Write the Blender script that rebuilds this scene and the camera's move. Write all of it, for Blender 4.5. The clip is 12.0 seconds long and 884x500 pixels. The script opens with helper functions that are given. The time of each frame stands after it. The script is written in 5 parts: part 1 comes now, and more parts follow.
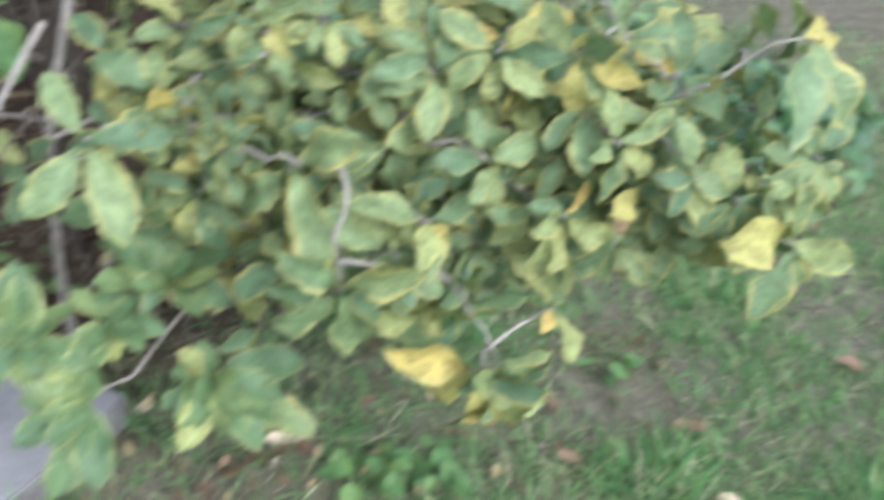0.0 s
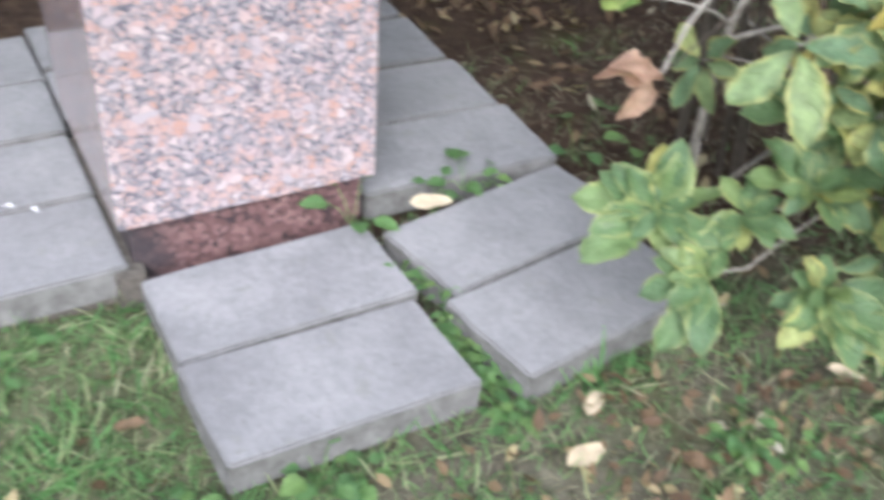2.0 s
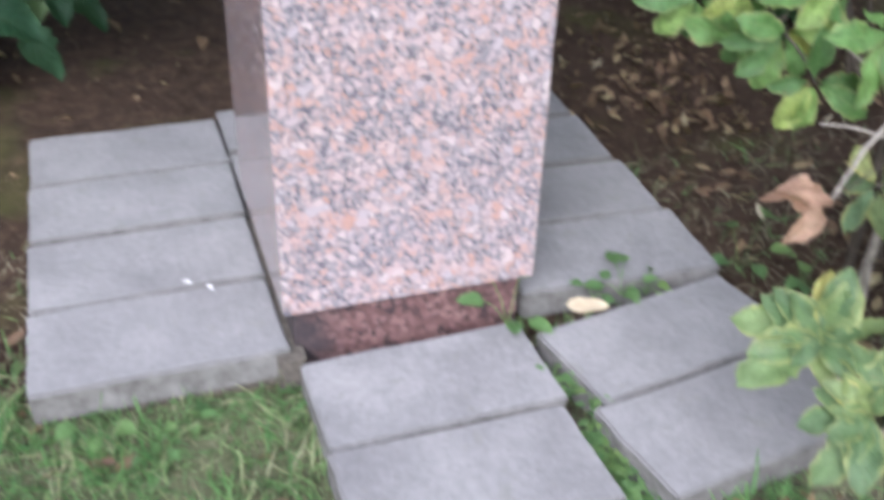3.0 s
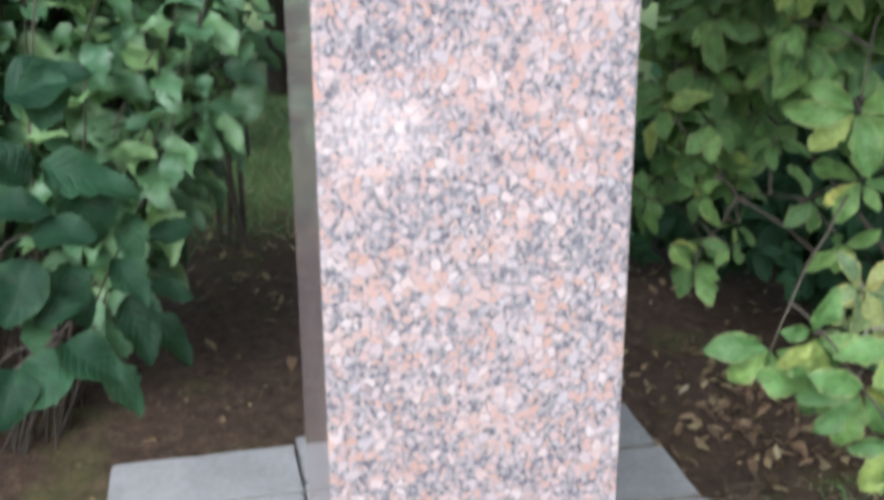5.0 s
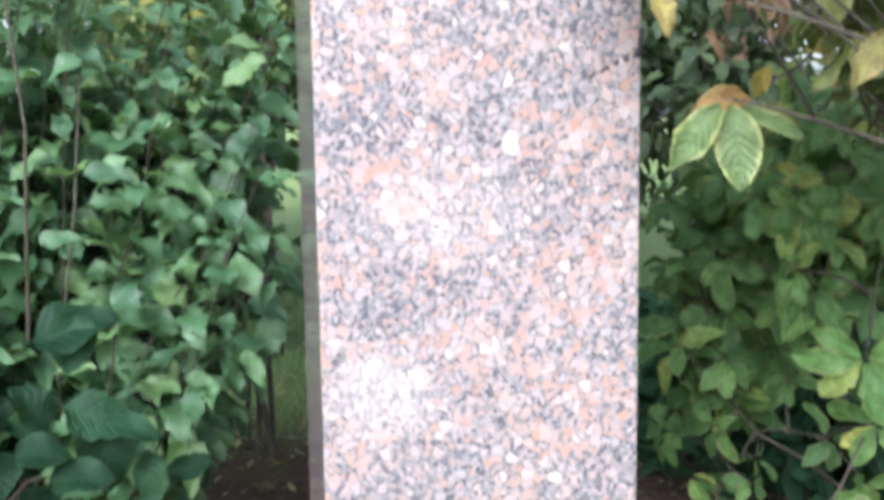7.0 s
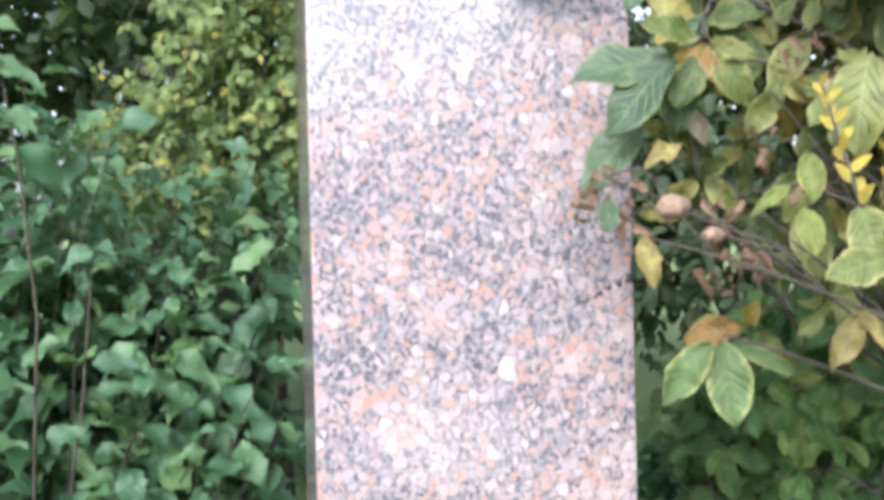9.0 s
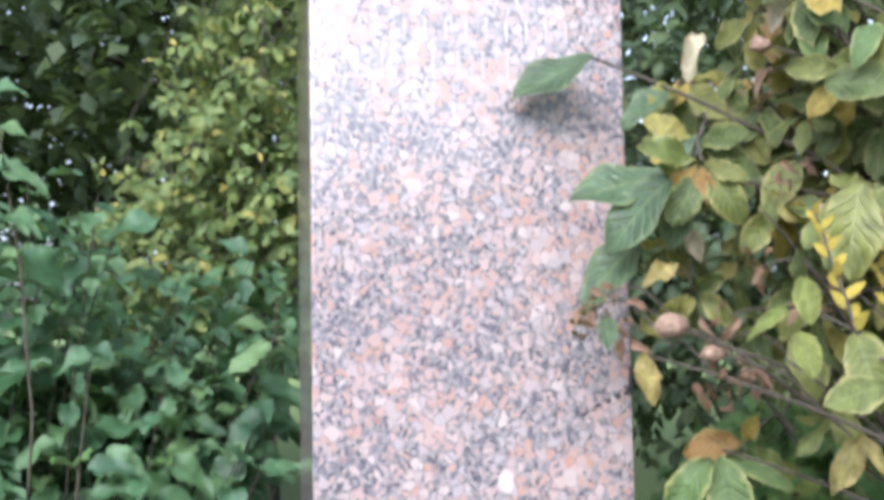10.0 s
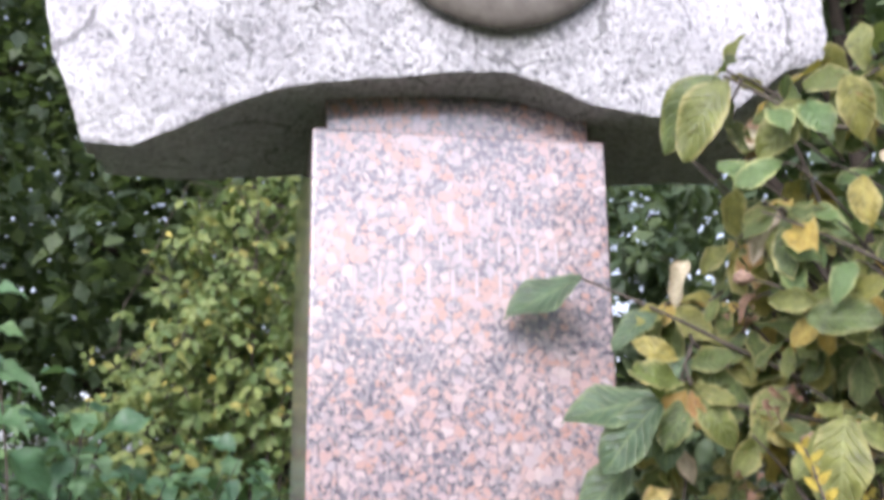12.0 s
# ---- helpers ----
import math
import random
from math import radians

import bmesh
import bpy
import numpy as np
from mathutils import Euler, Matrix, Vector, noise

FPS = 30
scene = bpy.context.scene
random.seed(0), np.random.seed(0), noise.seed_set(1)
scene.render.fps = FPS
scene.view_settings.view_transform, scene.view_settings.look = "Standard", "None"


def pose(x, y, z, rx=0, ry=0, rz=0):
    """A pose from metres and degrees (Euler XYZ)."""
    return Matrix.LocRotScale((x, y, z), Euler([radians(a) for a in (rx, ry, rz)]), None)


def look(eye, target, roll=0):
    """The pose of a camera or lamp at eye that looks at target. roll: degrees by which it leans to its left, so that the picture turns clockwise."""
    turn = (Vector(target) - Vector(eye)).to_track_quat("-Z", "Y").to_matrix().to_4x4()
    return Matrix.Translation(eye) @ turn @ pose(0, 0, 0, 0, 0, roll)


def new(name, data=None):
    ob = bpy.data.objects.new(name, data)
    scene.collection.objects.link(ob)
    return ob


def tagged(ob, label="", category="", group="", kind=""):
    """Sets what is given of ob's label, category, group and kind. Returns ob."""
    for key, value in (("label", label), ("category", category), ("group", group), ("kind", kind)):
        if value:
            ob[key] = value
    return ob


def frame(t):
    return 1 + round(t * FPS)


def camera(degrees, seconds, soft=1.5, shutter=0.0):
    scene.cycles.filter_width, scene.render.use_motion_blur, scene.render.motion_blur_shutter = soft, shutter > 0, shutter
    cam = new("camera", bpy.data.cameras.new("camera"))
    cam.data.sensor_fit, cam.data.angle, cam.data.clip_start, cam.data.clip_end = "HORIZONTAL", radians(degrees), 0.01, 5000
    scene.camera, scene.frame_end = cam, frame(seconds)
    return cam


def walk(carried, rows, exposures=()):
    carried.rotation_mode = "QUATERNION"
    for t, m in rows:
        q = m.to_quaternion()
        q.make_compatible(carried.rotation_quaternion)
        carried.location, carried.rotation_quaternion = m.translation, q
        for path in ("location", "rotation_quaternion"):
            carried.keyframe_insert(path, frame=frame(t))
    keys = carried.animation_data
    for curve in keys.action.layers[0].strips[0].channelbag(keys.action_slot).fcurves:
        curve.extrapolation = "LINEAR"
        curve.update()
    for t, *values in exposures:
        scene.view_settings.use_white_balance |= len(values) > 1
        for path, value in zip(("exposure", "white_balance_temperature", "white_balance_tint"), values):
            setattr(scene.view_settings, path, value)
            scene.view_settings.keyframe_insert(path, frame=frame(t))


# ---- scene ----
cam = camera(46.6, 12.0, soft=3.8, shutter=0.8)
PATH = [
    (0, (1.536, -0.212, 1.123), (0.699, 1.287, 0.097), 5.1),
    (0.5, (1.598, -0.284, 1.13), (0.531, 0.992, 0.019), 3.7),
    (1, (1.547, -0.345, 1.139), (0.359, 0.732, -0.056), 3.3),
    (1.5, (1.507, -0.413, 1.13), (0.216, 0.518, -0.082), 3.9),
    (2, (1.477, -0.465, 1.131), (0.092, 0.343, -0.065), 4.3),
    (2.5, (1.469, -0.47, 1.157), (-0.009, 0.205, -0.01), 3.4),
    (3, (1.468, -0.457, 1.184), (-0.114, 0.093, 0.092), 1.9),
    (3.2, (1.465, -0.453, 1.193), (-0.159, 0.061, 0.145), 1.4),
    (4.8, (1.428, -0.376, 1.254), (-0.424, 0.034, 0.62), -0.3),
    (5, (1.426, -0.374, 1.27), (-0.44, 0.038, 0.678), -0.3),
    (5.5, (1.422, -0.365, 1.309), (-0.47, 0.045, 0.808), -0.4),
    (6, (1.427, -0.352, 1.344), (-0.488, 0.043, 0.925), -0.4),
    (6.5, (1.438, -0.34, 1.369), (-0.499, 0.037, 1.038), -0.6),
    (7, (1.449, -0.324, 1.399), (-0.504, 0.03, 1.147), -0.8),
    (7.2, (1.451, -0.315, 1.413), (-0.507, 0.027, 1.189), -1.0),
    (8.8, (1.459, -0.293, 1.568), (-0.512, 0.033, 1.489), -1.3),
    (9, (1.469, -0.297, 1.571), (-0.503, 0.033, 1.531), -1.3),
    (9.5, (1.48, -0.304, 1.592), (-0.491, 0.034, 1.634), -1.2),
    (10, (1.486, -0.309, 1.607), (-0.48, 0.036, 1.737), -1.0),
    (10.5, (1.497, -0.316, 1.62), (-0.46, 0.038, 1.84), -0.8),
    (11, (1.505, -0.321, 1.635), (-0.439, 0.04, 1.938), -0.8),
    (11.5, (1.512, -0.325, 1.647), (-0.416, 0.042, 2.034), -0.8),
    (12, (1.527, -0.33, 1.658), (-0.381, 0.038, 2.13), -0.7),
]
EXPOSURES = [(0.0, 0.74, 5560, 14), (0.5, 0.66, 5520, 14), (1.0, 0.80, 5740, 12), (1.5, 0.76, 5810, 12), (3.0, 0.58, 5760, 17), (5.0, 0.64, 5760, 9), (7.0, 0.9, 5730, 9), (9.0, 0.83, 5730, 11), (9.5, 0.68, 5700, 12), (10.5, 0.63, 5660, 13), (11.5, 0.48, 5930, 21), (12.0, 0.5, 5960, 21)]
walk(cam, [(t, look(eye, target, roll)) for t, eye, target, roll in PATH], EXPOSURES)

# ---- world, sun ----
world = bpy.data.worlds.new("world")
scene.world = world
world.use_nodes = True
wn, wl = world.node_tree.nodes, world.node_tree.links
wn.clear()
SUN_AZ, SUN_EL = -28.0, 36.0  # degrees; azimuth from +x towards +y
sky = wn.new("ShaderNodeTexSky")
sky.sky_type = "NISHITA"
sky.sun_disc = False
sky.sun_elevation = radians(SUN_EL)
sky.sun_rotation = radians(90 - SUN_AZ)
sky.dust_density = 5.0
sky.air_density = 1.0
sky.ozone_density = 1.5
wbg = wn.new("ShaderNodeBackground")
wbg.inputs["Strength"].default_value = 0.35
wout = wn.new("ShaderNodeOutputWorld")
# a thin high veil of cloud whitens the sky
grey = wn.new("ShaderNodeRGBToBW")
veil = wn.new("ShaderNodeMix")
veil.data_type = "RGBA"
veil.inputs[0].default_value = 0.65
wl.new(sky.outputs[0], grey.inputs[0])
wl.new(sky.outputs[0], veil.inputs[6])
wl.new(grey.outputs[0], veil.inputs[7])
wl.new(veil.outputs[2], wbg.inputs[0])
wl.new(wbg.outputs[0], wout.inputs[0])
sun = new("sun", bpy.data.lights.new("sun", "SUN"))
sun.data.energy = 0.45
sun.data.angle = radians(50)
sun.data.color = (1.0, 0.965, 0.93)
sd = Vector((math.cos(radians(SUN_EL)) * math.cos(radians(SUN_AZ)), math.cos(radians(SUN_EL)) * math.sin(radians(SUN_AZ)), math.sin(radians(SUN_EL))))
sun.matrix_world = look(sd * 20, (0, 0, 0))


# ---- materials ----
class Mat:
    """A small node-writing helper for procedural materials."""

    def __init__(self, name):
        self.m = bpy.data.materials.new(name)
        self.m.use_nodes = True
        self.t = self.m.node_tree
        self.t.nodes.clear()
        self.out = self.n("ShaderNodeOutputMaterial")
        self.tc = self.n("ShaderNodeTexCoord")
        self.obj = self.tc.outputs["Object"]

    def n(self, kind, **kw):
        node = self.t.nodes.new(kind)
        for k, v in kw.items():
            setattr(node, k, v)
        return node

    def put(self, sock, v):
        if isinstance(v, bpy.types.NodeSocket):
            self.t.links.new(v, sock)
        elif v is not None:
            if isinstance(v, tuple) and len(v) == 3 and sock.type == "RGBA":
                v = (*v, 1)
            sock.default_value = v

    def math(self, op, a, b=None, c=None, clamp=False):
        node = self.n("ShaderNodeMath", operation=op, use_clamp=clamp)
        for s, v in zip(node.inputs, (a, b, c)):
            self.put(s, v)
        return node.outputs[0]

    def noise(self, scale, detail=4.0, rough=0.55, vec=None, dist=0.0, w=None):
        node = self.n("ShaderNodeTexNoise", noise_dimensions="3D")
        self.put(node.inputs["Vector"], vec if vec is not None else self.obj)
        self.put(node.inputs["Scale"], scale)
        self.put(node.inputs["Detail"], detail)
        self.put(node.inputs["Roughness"], rough)
        self.put(node.inputs["Distortion"], dist)
        return node

    def voronoi(self, scale, vec=None, feature="F1", rand=1.0):
        node = self.n("ShaderNodeTexVoronoi", feature=feature)
        self.put(node.inputs["Vector"], vec if vec is not None else self.obj)
        self.put(node.inputs["Scale"], scale)
        self.put(node.inputs["Randomness"], rand)
        return node

    def ramp(self, fac, stops, interp="LINEAR"):
        node = self.n("ShaderNodeValToRGB")
        cr = node.color_ramp
        cr.interpolation = interp
        while len(cr.elements) < len(stops):
            cr.elements.new(0.5)
        for e, (p, c) in zip(cr.elements, stops):
            e.position = p
            e.color = (*c, 1) if isinstance(c, tuple) else (c, c, c, 1)
        self.put(node.inputs[0], fac)
        return node.outputs[0]

    def mix(self, fac, a, b, blend="MIX"):
        node = self.n("ShaderNodeMix", data_type="RGBA", blend_type=blend)
        self.put(node.inputs[0], fac)
        self.put(node.inputs[6], a)
        self.put(node.inputs[7], b)
        return node.outputs[2]

    def vmath(self, op, a, b=None):
        node = self.n("ShaderNodeVectorMath", operation=op)
        self.put(node.inputs[0], a)
        if b is not None:
            self.put(node.inputs[1], b)
        return node.outputs[0]

    def sep(self, v):
        node = self.n("ShaderNodeSeparateXYZ")
        self.put(node.inputs[0], v)
        return node.outputs

    def bump(self, height, strength=0.3, dist=0.01, normal=None):
        node = self.n("ShaderNodeBump")
        self.put(node.inputs["Height"], height)
        self.put(node.inputs["Strength"], strength)
        self.put(node.inputs["Distance"], dist)
        if normal is not None:
            self.put(node.inputs["Normal"], normal)
        return node.outputs[0]

    def bsdf(self, color, rough=0.6, spec=0.5, normal=None, metal=0.0):
        p = self.n("ShaderNodeBsdfPrincipled")
        self.put(p.inputs["Base Color"], color)
        self.put(p.inputs["Roughness"], rough)
        self.put(p.inputs["Specular IOR Level"], spec)
        self.put(p.inputs["Metallic"], metal)
        if normal is not None:
            self.put(p.inputs["Normal"], normal)
        return p.outputs[0]

    def end(self, shader):
        self.put(self.out.inputs[0], shader)
        return self.m


def granite_material(name, rough=0.06):
    """Coarse pink granite: rounded salmon and pale feldspar grains in a grey matrix of quartz and black mica."""
    k = Mat(name)
    warp = k.noise(110, 4, 0.7)
    v = k.vmath("ADD", k.obj, k.vmath("MULTIPLY", k.vmath("SUBTRACT", warp.outputs["Color"], (0.5, 0.5, 0.5)), (0.013, 0.013, 0.013)))
    grain = k.voronoi(66, v)
    g = k.sep(grain.outputs["Color"])
    rim = k.voronoi(66, v, "DISTANCE_TO_EDGE").outputs["Distance"]
    small = k.sep(k.voronoi(165, v).outputs["Color"])
    # drifts of darker matrix, slanting across the stone
    turn = k.n("ShaderNodeMapping")
    k.put(turn.inputs["Vector"], k.obj)
    turn.inputs["Rotation"].default_value = (radians(28), 0, 0)
    turn.inputs["Scale"].default_value = (1.0, 0.55, 1.25)
    drift = k.noise(9.0, 5, 0.62, turn.outputs[0])
    lean = k.math("SUBTRACT", drift.outputs["Fac"], 0.5)
    feldspar = k.ramp(g[0], [(0.0, (0.316, 0.293, 0.307)), (0.2, (0.367, 0.293, 0.293)), (0.42, (0.37, 0.243, 0.215)), (0.62, (0.362, 0.21, 0.165)), (0.8, (0.385, 0.272, 0.25)), (1.0, (0.437, 0.377, 0.367))])
    feldspar = k.mix(k.math("MULTIPLY", small[2], 0.35), feldspar, (0.307, 0.246, 0.246))
    matrix = k.ramp(small[0], [(0.0, (0.085, 0.083, 0.098)), (0.28, (0.142, 0.136, 0.155)), (0.55, (0.21, 0.193, 0.207)), (0.8, (0.279, 0.246, 0.256)), (1.0, (0.344, 0.27, 0.256))])
    gap = k.math("MULTIPLY_ADD", lean, 0.68, 0.17)
    gap = k.math("ADD", gap, k.math("MULTIPLY", k.math("SUBTRACT", g[1], 0.5), 0.30))
    fill = k.math("MULTIPLY_ADD", k.math("SUBTRACT", gap, rim), 7.0, 0.35, clamp=True)
    col = k.mix(fill, feldspar, matrix)
    mica = k.math("LESS_THAN", k.sep(k.voronoi(120, v).outputs["Color"])[1], k.math("MULTIPLY_ADD", lean, 0.7, 0.07, clamp=True))
    col = k.mix(k.math("MULTIPLY", mica, 0.4), col, (0.085, 0.09, 0.115))
    # pale feldspar nests and one large white crystal
    for cy, cz, ry, rz, amount in ((-0.150, 1.000, 0.09, 0.075, 0.42), (-0.06, 1.26, 0.15, 0.08, 0.28), (0.041, 1.364, 0.013, 0.019, 0.9)):
        off = k.vmath("MULTIPLY", k.vmath("SUBTRACT", k.obj, (0.0, cy, cz)), (1.0, 1.0 / ry, 1.0 / rz))
        ln = k.n("ShaderNodeVectorMath", operation="LENGTH")
        k.put(ln.inputs[0], off)
        nest = k.math("MULTIPLY_ADD", ln.outputs["Value"], -1.6, 1.75, clamp=True)
        nest = k.math("MULTIPLY", nest, k.math("MULTIPLY_ADD", small[1], 0.7, 0.3) if ry > 0.02 else 1.0)
        col = k.mix(k.math("MULTIPLY", nest, amount), col, (0.60, 0.52, 0.52))
    fine = k.noise(420, 3, 0.7)
    col = k.mix(0.22, col, k.ramp(fine.outputs["Fac"], [(0.3, 0.3), (0.7, 0.75)]), "OVERLAY")
    r = k.math("ADD", rough, k.math("MULTIPLY", k.noise(9, 4).outputs["Fac"], 0.10))
    shader = k.bsdf(col, r, 0.9, k.bump(fine.outputs["Fac"], 0.04, 0.002))
    shader.node.inputs["IOR"].default_value = 1.5
    return k.end(shader)


def plinth_material(name):
    """Dark red rough-sawn granite, blackish towards its -y side with a ragged edge."""
    k = Mat(name)
    n = k.noise(70, 4, 0.7)
    v = k.sep(k.voronoi(85).outputs["Color"])
    col = k.ramp(k.math("ADD", k.math("MULTIPLY", v[0], 0.6), k.math("MULTIPLY", n.outputs["Fac"], 0.4)), [(0.2, (0.035, 0.025, 0.028)), (0.5, (0.115, 0.062, 0.06)), (0.75, (0.185, 0.11, 0.102)), (0.95, (0.245, 0.175, 0.168))])
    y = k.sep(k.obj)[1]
    dark_end = k.math("MULTIPLY_ADD", k.math("ADD", y, k.math("MULTIPLY", k.noise(14, 4).outputs["Fac"], 0.12)), -14.0, -1.0, clamp=True)
    col = k.mix(k.math("MULTIPLY", dark_end, 0.85), col, (0.035, 0.032, 0.036))
    return k.end(k.bsdf(col, 0.7, 0.4, k.bump(n.outputs["Fac"], 0.5, 0.006)))


def rock_material(name):
    """Light grey rough-hewn granite, mottled and a little soiled."""
    k = Mat(name)
    pick = k.sep(k.voronoi(150, k.vmath("ADD", k.obj, k.vmath("MULTIPLY", k.noise(90, 3, 0.7).outputs["Color"], (0.012, 0.012, 0.012)))).outputs["Color"])
    base = k.ramp(pick[0], [(0.0, (0.20, 0.20, 0.215)), (0.14, (0.42, 0.42, 0.435)), (0.45, (0.66, 0.66, 0.67)), (1.0, (0.82, 0.82, 0.82))])
    mott = k.noise(11, 6, 0.68, dist=0.3)
    col = k.mix(k.math("MULTIPLY_ADD", mott.outputs["Fac"], 3.2, -1.25, clamp=True), k.mix(0.55, base, (0.42, 0.42, 0.44)), base)
    big = k.noise(3.2, 4, 0.6)
    col = k.mix(k.math("MULTIPLY_ADD", big.outputs["Fac"], 4.0, -2.2, clamp=True), col, k.mix(0.6, col, (0.80, 0.80, 0.80)))
    wv = k.vmath("ADD", k.obj, k.vmath("MULTIPLY", k.noise(7, 5, 0.65).outputs["Color"], (0.12, 0.12, 0.12)))
    vein = k.math("LESS_THAN", k.voronoi(4.2, wv, "DISTANCE_TO_EDGE").outputs["Distance"], k.math("MULTIPLY_ADD", k.noise(9, 3).outputs["Fac"], 0.10, -0.045))
    col = k.mix(k.math("MULTIPLY", vein, 0.7), col, (0.17, 0.17, 0.17))
    pits = k.math("GREATER_THAN", k.noise(70, 4, 0.65).outputs["Fac"], 0.60)
    col = k.mix(k.math("MULTIPLY", pits, 0.45), col, (0.22, 0.22, 0.23))
    h = k.math("ADD", k.noise(28, 7, 0.7).outputs["Fac"], k.math("MULTIPLY", k.noise(120, 4, 0.6).outputs["Fac"], 0.35))
    return k.end(k.bsdf(col, 0.85, 0.3, k.bump(h, 0.9, 0.035)))


def concrete_material(name):
    k = Mat(name)
    rnd = k.n("ShaderNodeObjectInfo").outputs["Random"]
    off = k.n("ShaderNodeCombineXYZ")
    k.put(off.inputs[0], k.math("MULTIPLY", rnd, 37.0))
    k.put(off.inputs[1], k.math("MULTIPLY", rnd, 11.0))
    v = k.vmath("ADD", k.obj, off.outputs[0])
    a = k.noise(5, 6, 0.6, v)
    b = k.noise(60, 5, 0.65, v)
    c = k.noise(420, 2, 0.6, v)
    col = k.ramp(a.outputs["Fac"], [(0.25, (0.15, 0.15, 0.153)), (0.5, (0.218, 0.217, 0.222)), (0.75, (0.285, 0.28, 0.285))])
    col = k.mix(0.22, col, k.ramp(b.outputs["Fac"], [(0.3, 0.2), (0.7, 0.85)]), "OVERLAY")
    col = k.mix(0.15, col, k.ramp(c.outputs["Fac"], [(0.35, 0.15), (0.65, 0.9)]), "OVERLAY")
    stain = k.math("GREATER_THAN", k.noise(17, 4, 0.6, v).outputs["Fac"], 0.63)
    col = k.mix(k.math("MULTIPLY", stain, 0.35), col, (0.19, 0.19, 0.17))
    speck = k.math("GREATER_THAN", k.noise(95, 3, 0.6, v).outputs["Fac"], 0.66)
    col = k.mix(k.math("MULTIPLY", speck, 0.5), col, (0.12, 0.115, 0.10))
    col = k.mix(k.math("MULTIPLY", rnd, 0.25), col, (0.26, 0.255, 0.258))
    h = k.math("ADD", b.outputs["Fac"], k.math("MULTIPLY", c.outputs["Fac"], 0.5))
    return k.end(k.bsdf(col, 0.9, 0.3, k.bump(h, 0.25, 0.004)))


def soil_material(name):
    """Lawn thatch and bare soil of the one ground sheet; bare where the shrubs stand."""
    k = Mat(name)
    x, y, z = k.sep(k.obj)
    n1 = k.noise(2.2, 4, 0.6)
    n2 = k.noise(24, 5, 0.65)
    n3 = k.noise(140, 4, 0.7)
    soil = k.ramp(n2.outputs["Fac"], [(0.3, (0.028, 0.019, 0.013)), (0.55, (0.064, 0.042, 0.029)), (0.75, (0.12, 0.082, 0.056))])
    thatch = k.ramp(n2.outputs["Fac"], [(0.25, (0.065, 0.062, 0.045)), (0.5, (0.135, 0.125, 0.092)), (0.75, (0.22, 0.20, 0.15))])
    sward = k.math("MULTIPLY_ADD", k.math("SUBTRACT", k.noise(0.9, 5, 0.6).outputs["Fac"], 0.40), 5.0, 0.0, clamp=True)
    thatch = k.mix(k.math("MULTIPLY", sward, 0.3), thatch, k.mix(n3.outputs["Fac"], (0.07, 0.14, 0.03), (0.15, 0.24, 0.06)))
    wob = k.math("MULTIPLY", k.math("SUBTRACT", n1.outputs["Fac"], 0.5), 0.7)
    front = k.math("SUBTRACT", x, k.math("MULTIPLY", k.math("MINIMUM", k.math("MAXIMUM", k.math("SUBTRACT", y, 0.3), 0.0), 0.9), 0.45))
    front = k.math("ADD", front, k.math("MULTIPLY", k.math("MAXIMUM", k.math("SUBTRACT", y, 1.4), 0.0), 0.9))
    left = k.math("MULTIPLY", k.math("MULTIPLY_ADD", y, -4.0, -0.6, clamp=True), k.math("MULTIPLY_ADD", x, 5.0, 0.7, clamp=True))
    front = k.math("ADD", front, k.math("MULTIPLY", left, 0.5))
    far = k.math("MULTIPLY", k.math("MAXIMUM", k.math("SUBTRACT", k.math("MULTIPLY", x, -1.0), 2.1), 0.0), 1.5)
    front = k.math("ADD", front, far)
    away = k.math("MULTIPLY", k.math("MULTIPLY_ADD", k.math("ABSOLUTE", y), 1.0, -1.2, clamp=True), k.math("MULTIPLY", k.math("SUBTRACT", k.noise(0.7, 4, 0.6).outputs["Fac"], 0.5), 3.0))
    lawn = k.math("MULTIPLY_ADD", k.math("ADD", k.math("ADD", front, away), wob), 2.4, 0.15, clamp=True)
    col = k.mix(lawn, soil, thatch)
    moss = k.math("MULTIPLY_ADD", k.math("SUBTRACT", k.noise(3.1, 5, 0.6, dist=0.4).outputs["Fac"], 0.55), 6.0, 0.0, clamp=True)
    col = k.mix(k.math("MULTIPLY", moss, 0.65), col, (0.075, 0.085, 0.025))
    beyond = k.math("MULTIPLY_ADD", x, -0.9, -2.6, clamp=True)
    col = k.mix(k.math("MULTIPLY", beyond, 0.85), col, k.mix(n3.outputs["Fac"], (0.12, 0.18, 0.06), (0.21, 0.28, 0.095)))
    bits = k.math("GREATER_THAN", n3.outputs["Fac"], 0.62)
    col = k.mix(k.math("MULTIPLY", bits, 0.6), col, (0.26, 0.21, 0.15))
    h = k.math("ADD", n2.outputs["Fac"], k.math("MULTIPLY", n3.outputs["Fac"], 0.6))
    return k.end(k.bsdf(col, 0.95, 0.15, k.bump(h, 0.8, 0.02)))


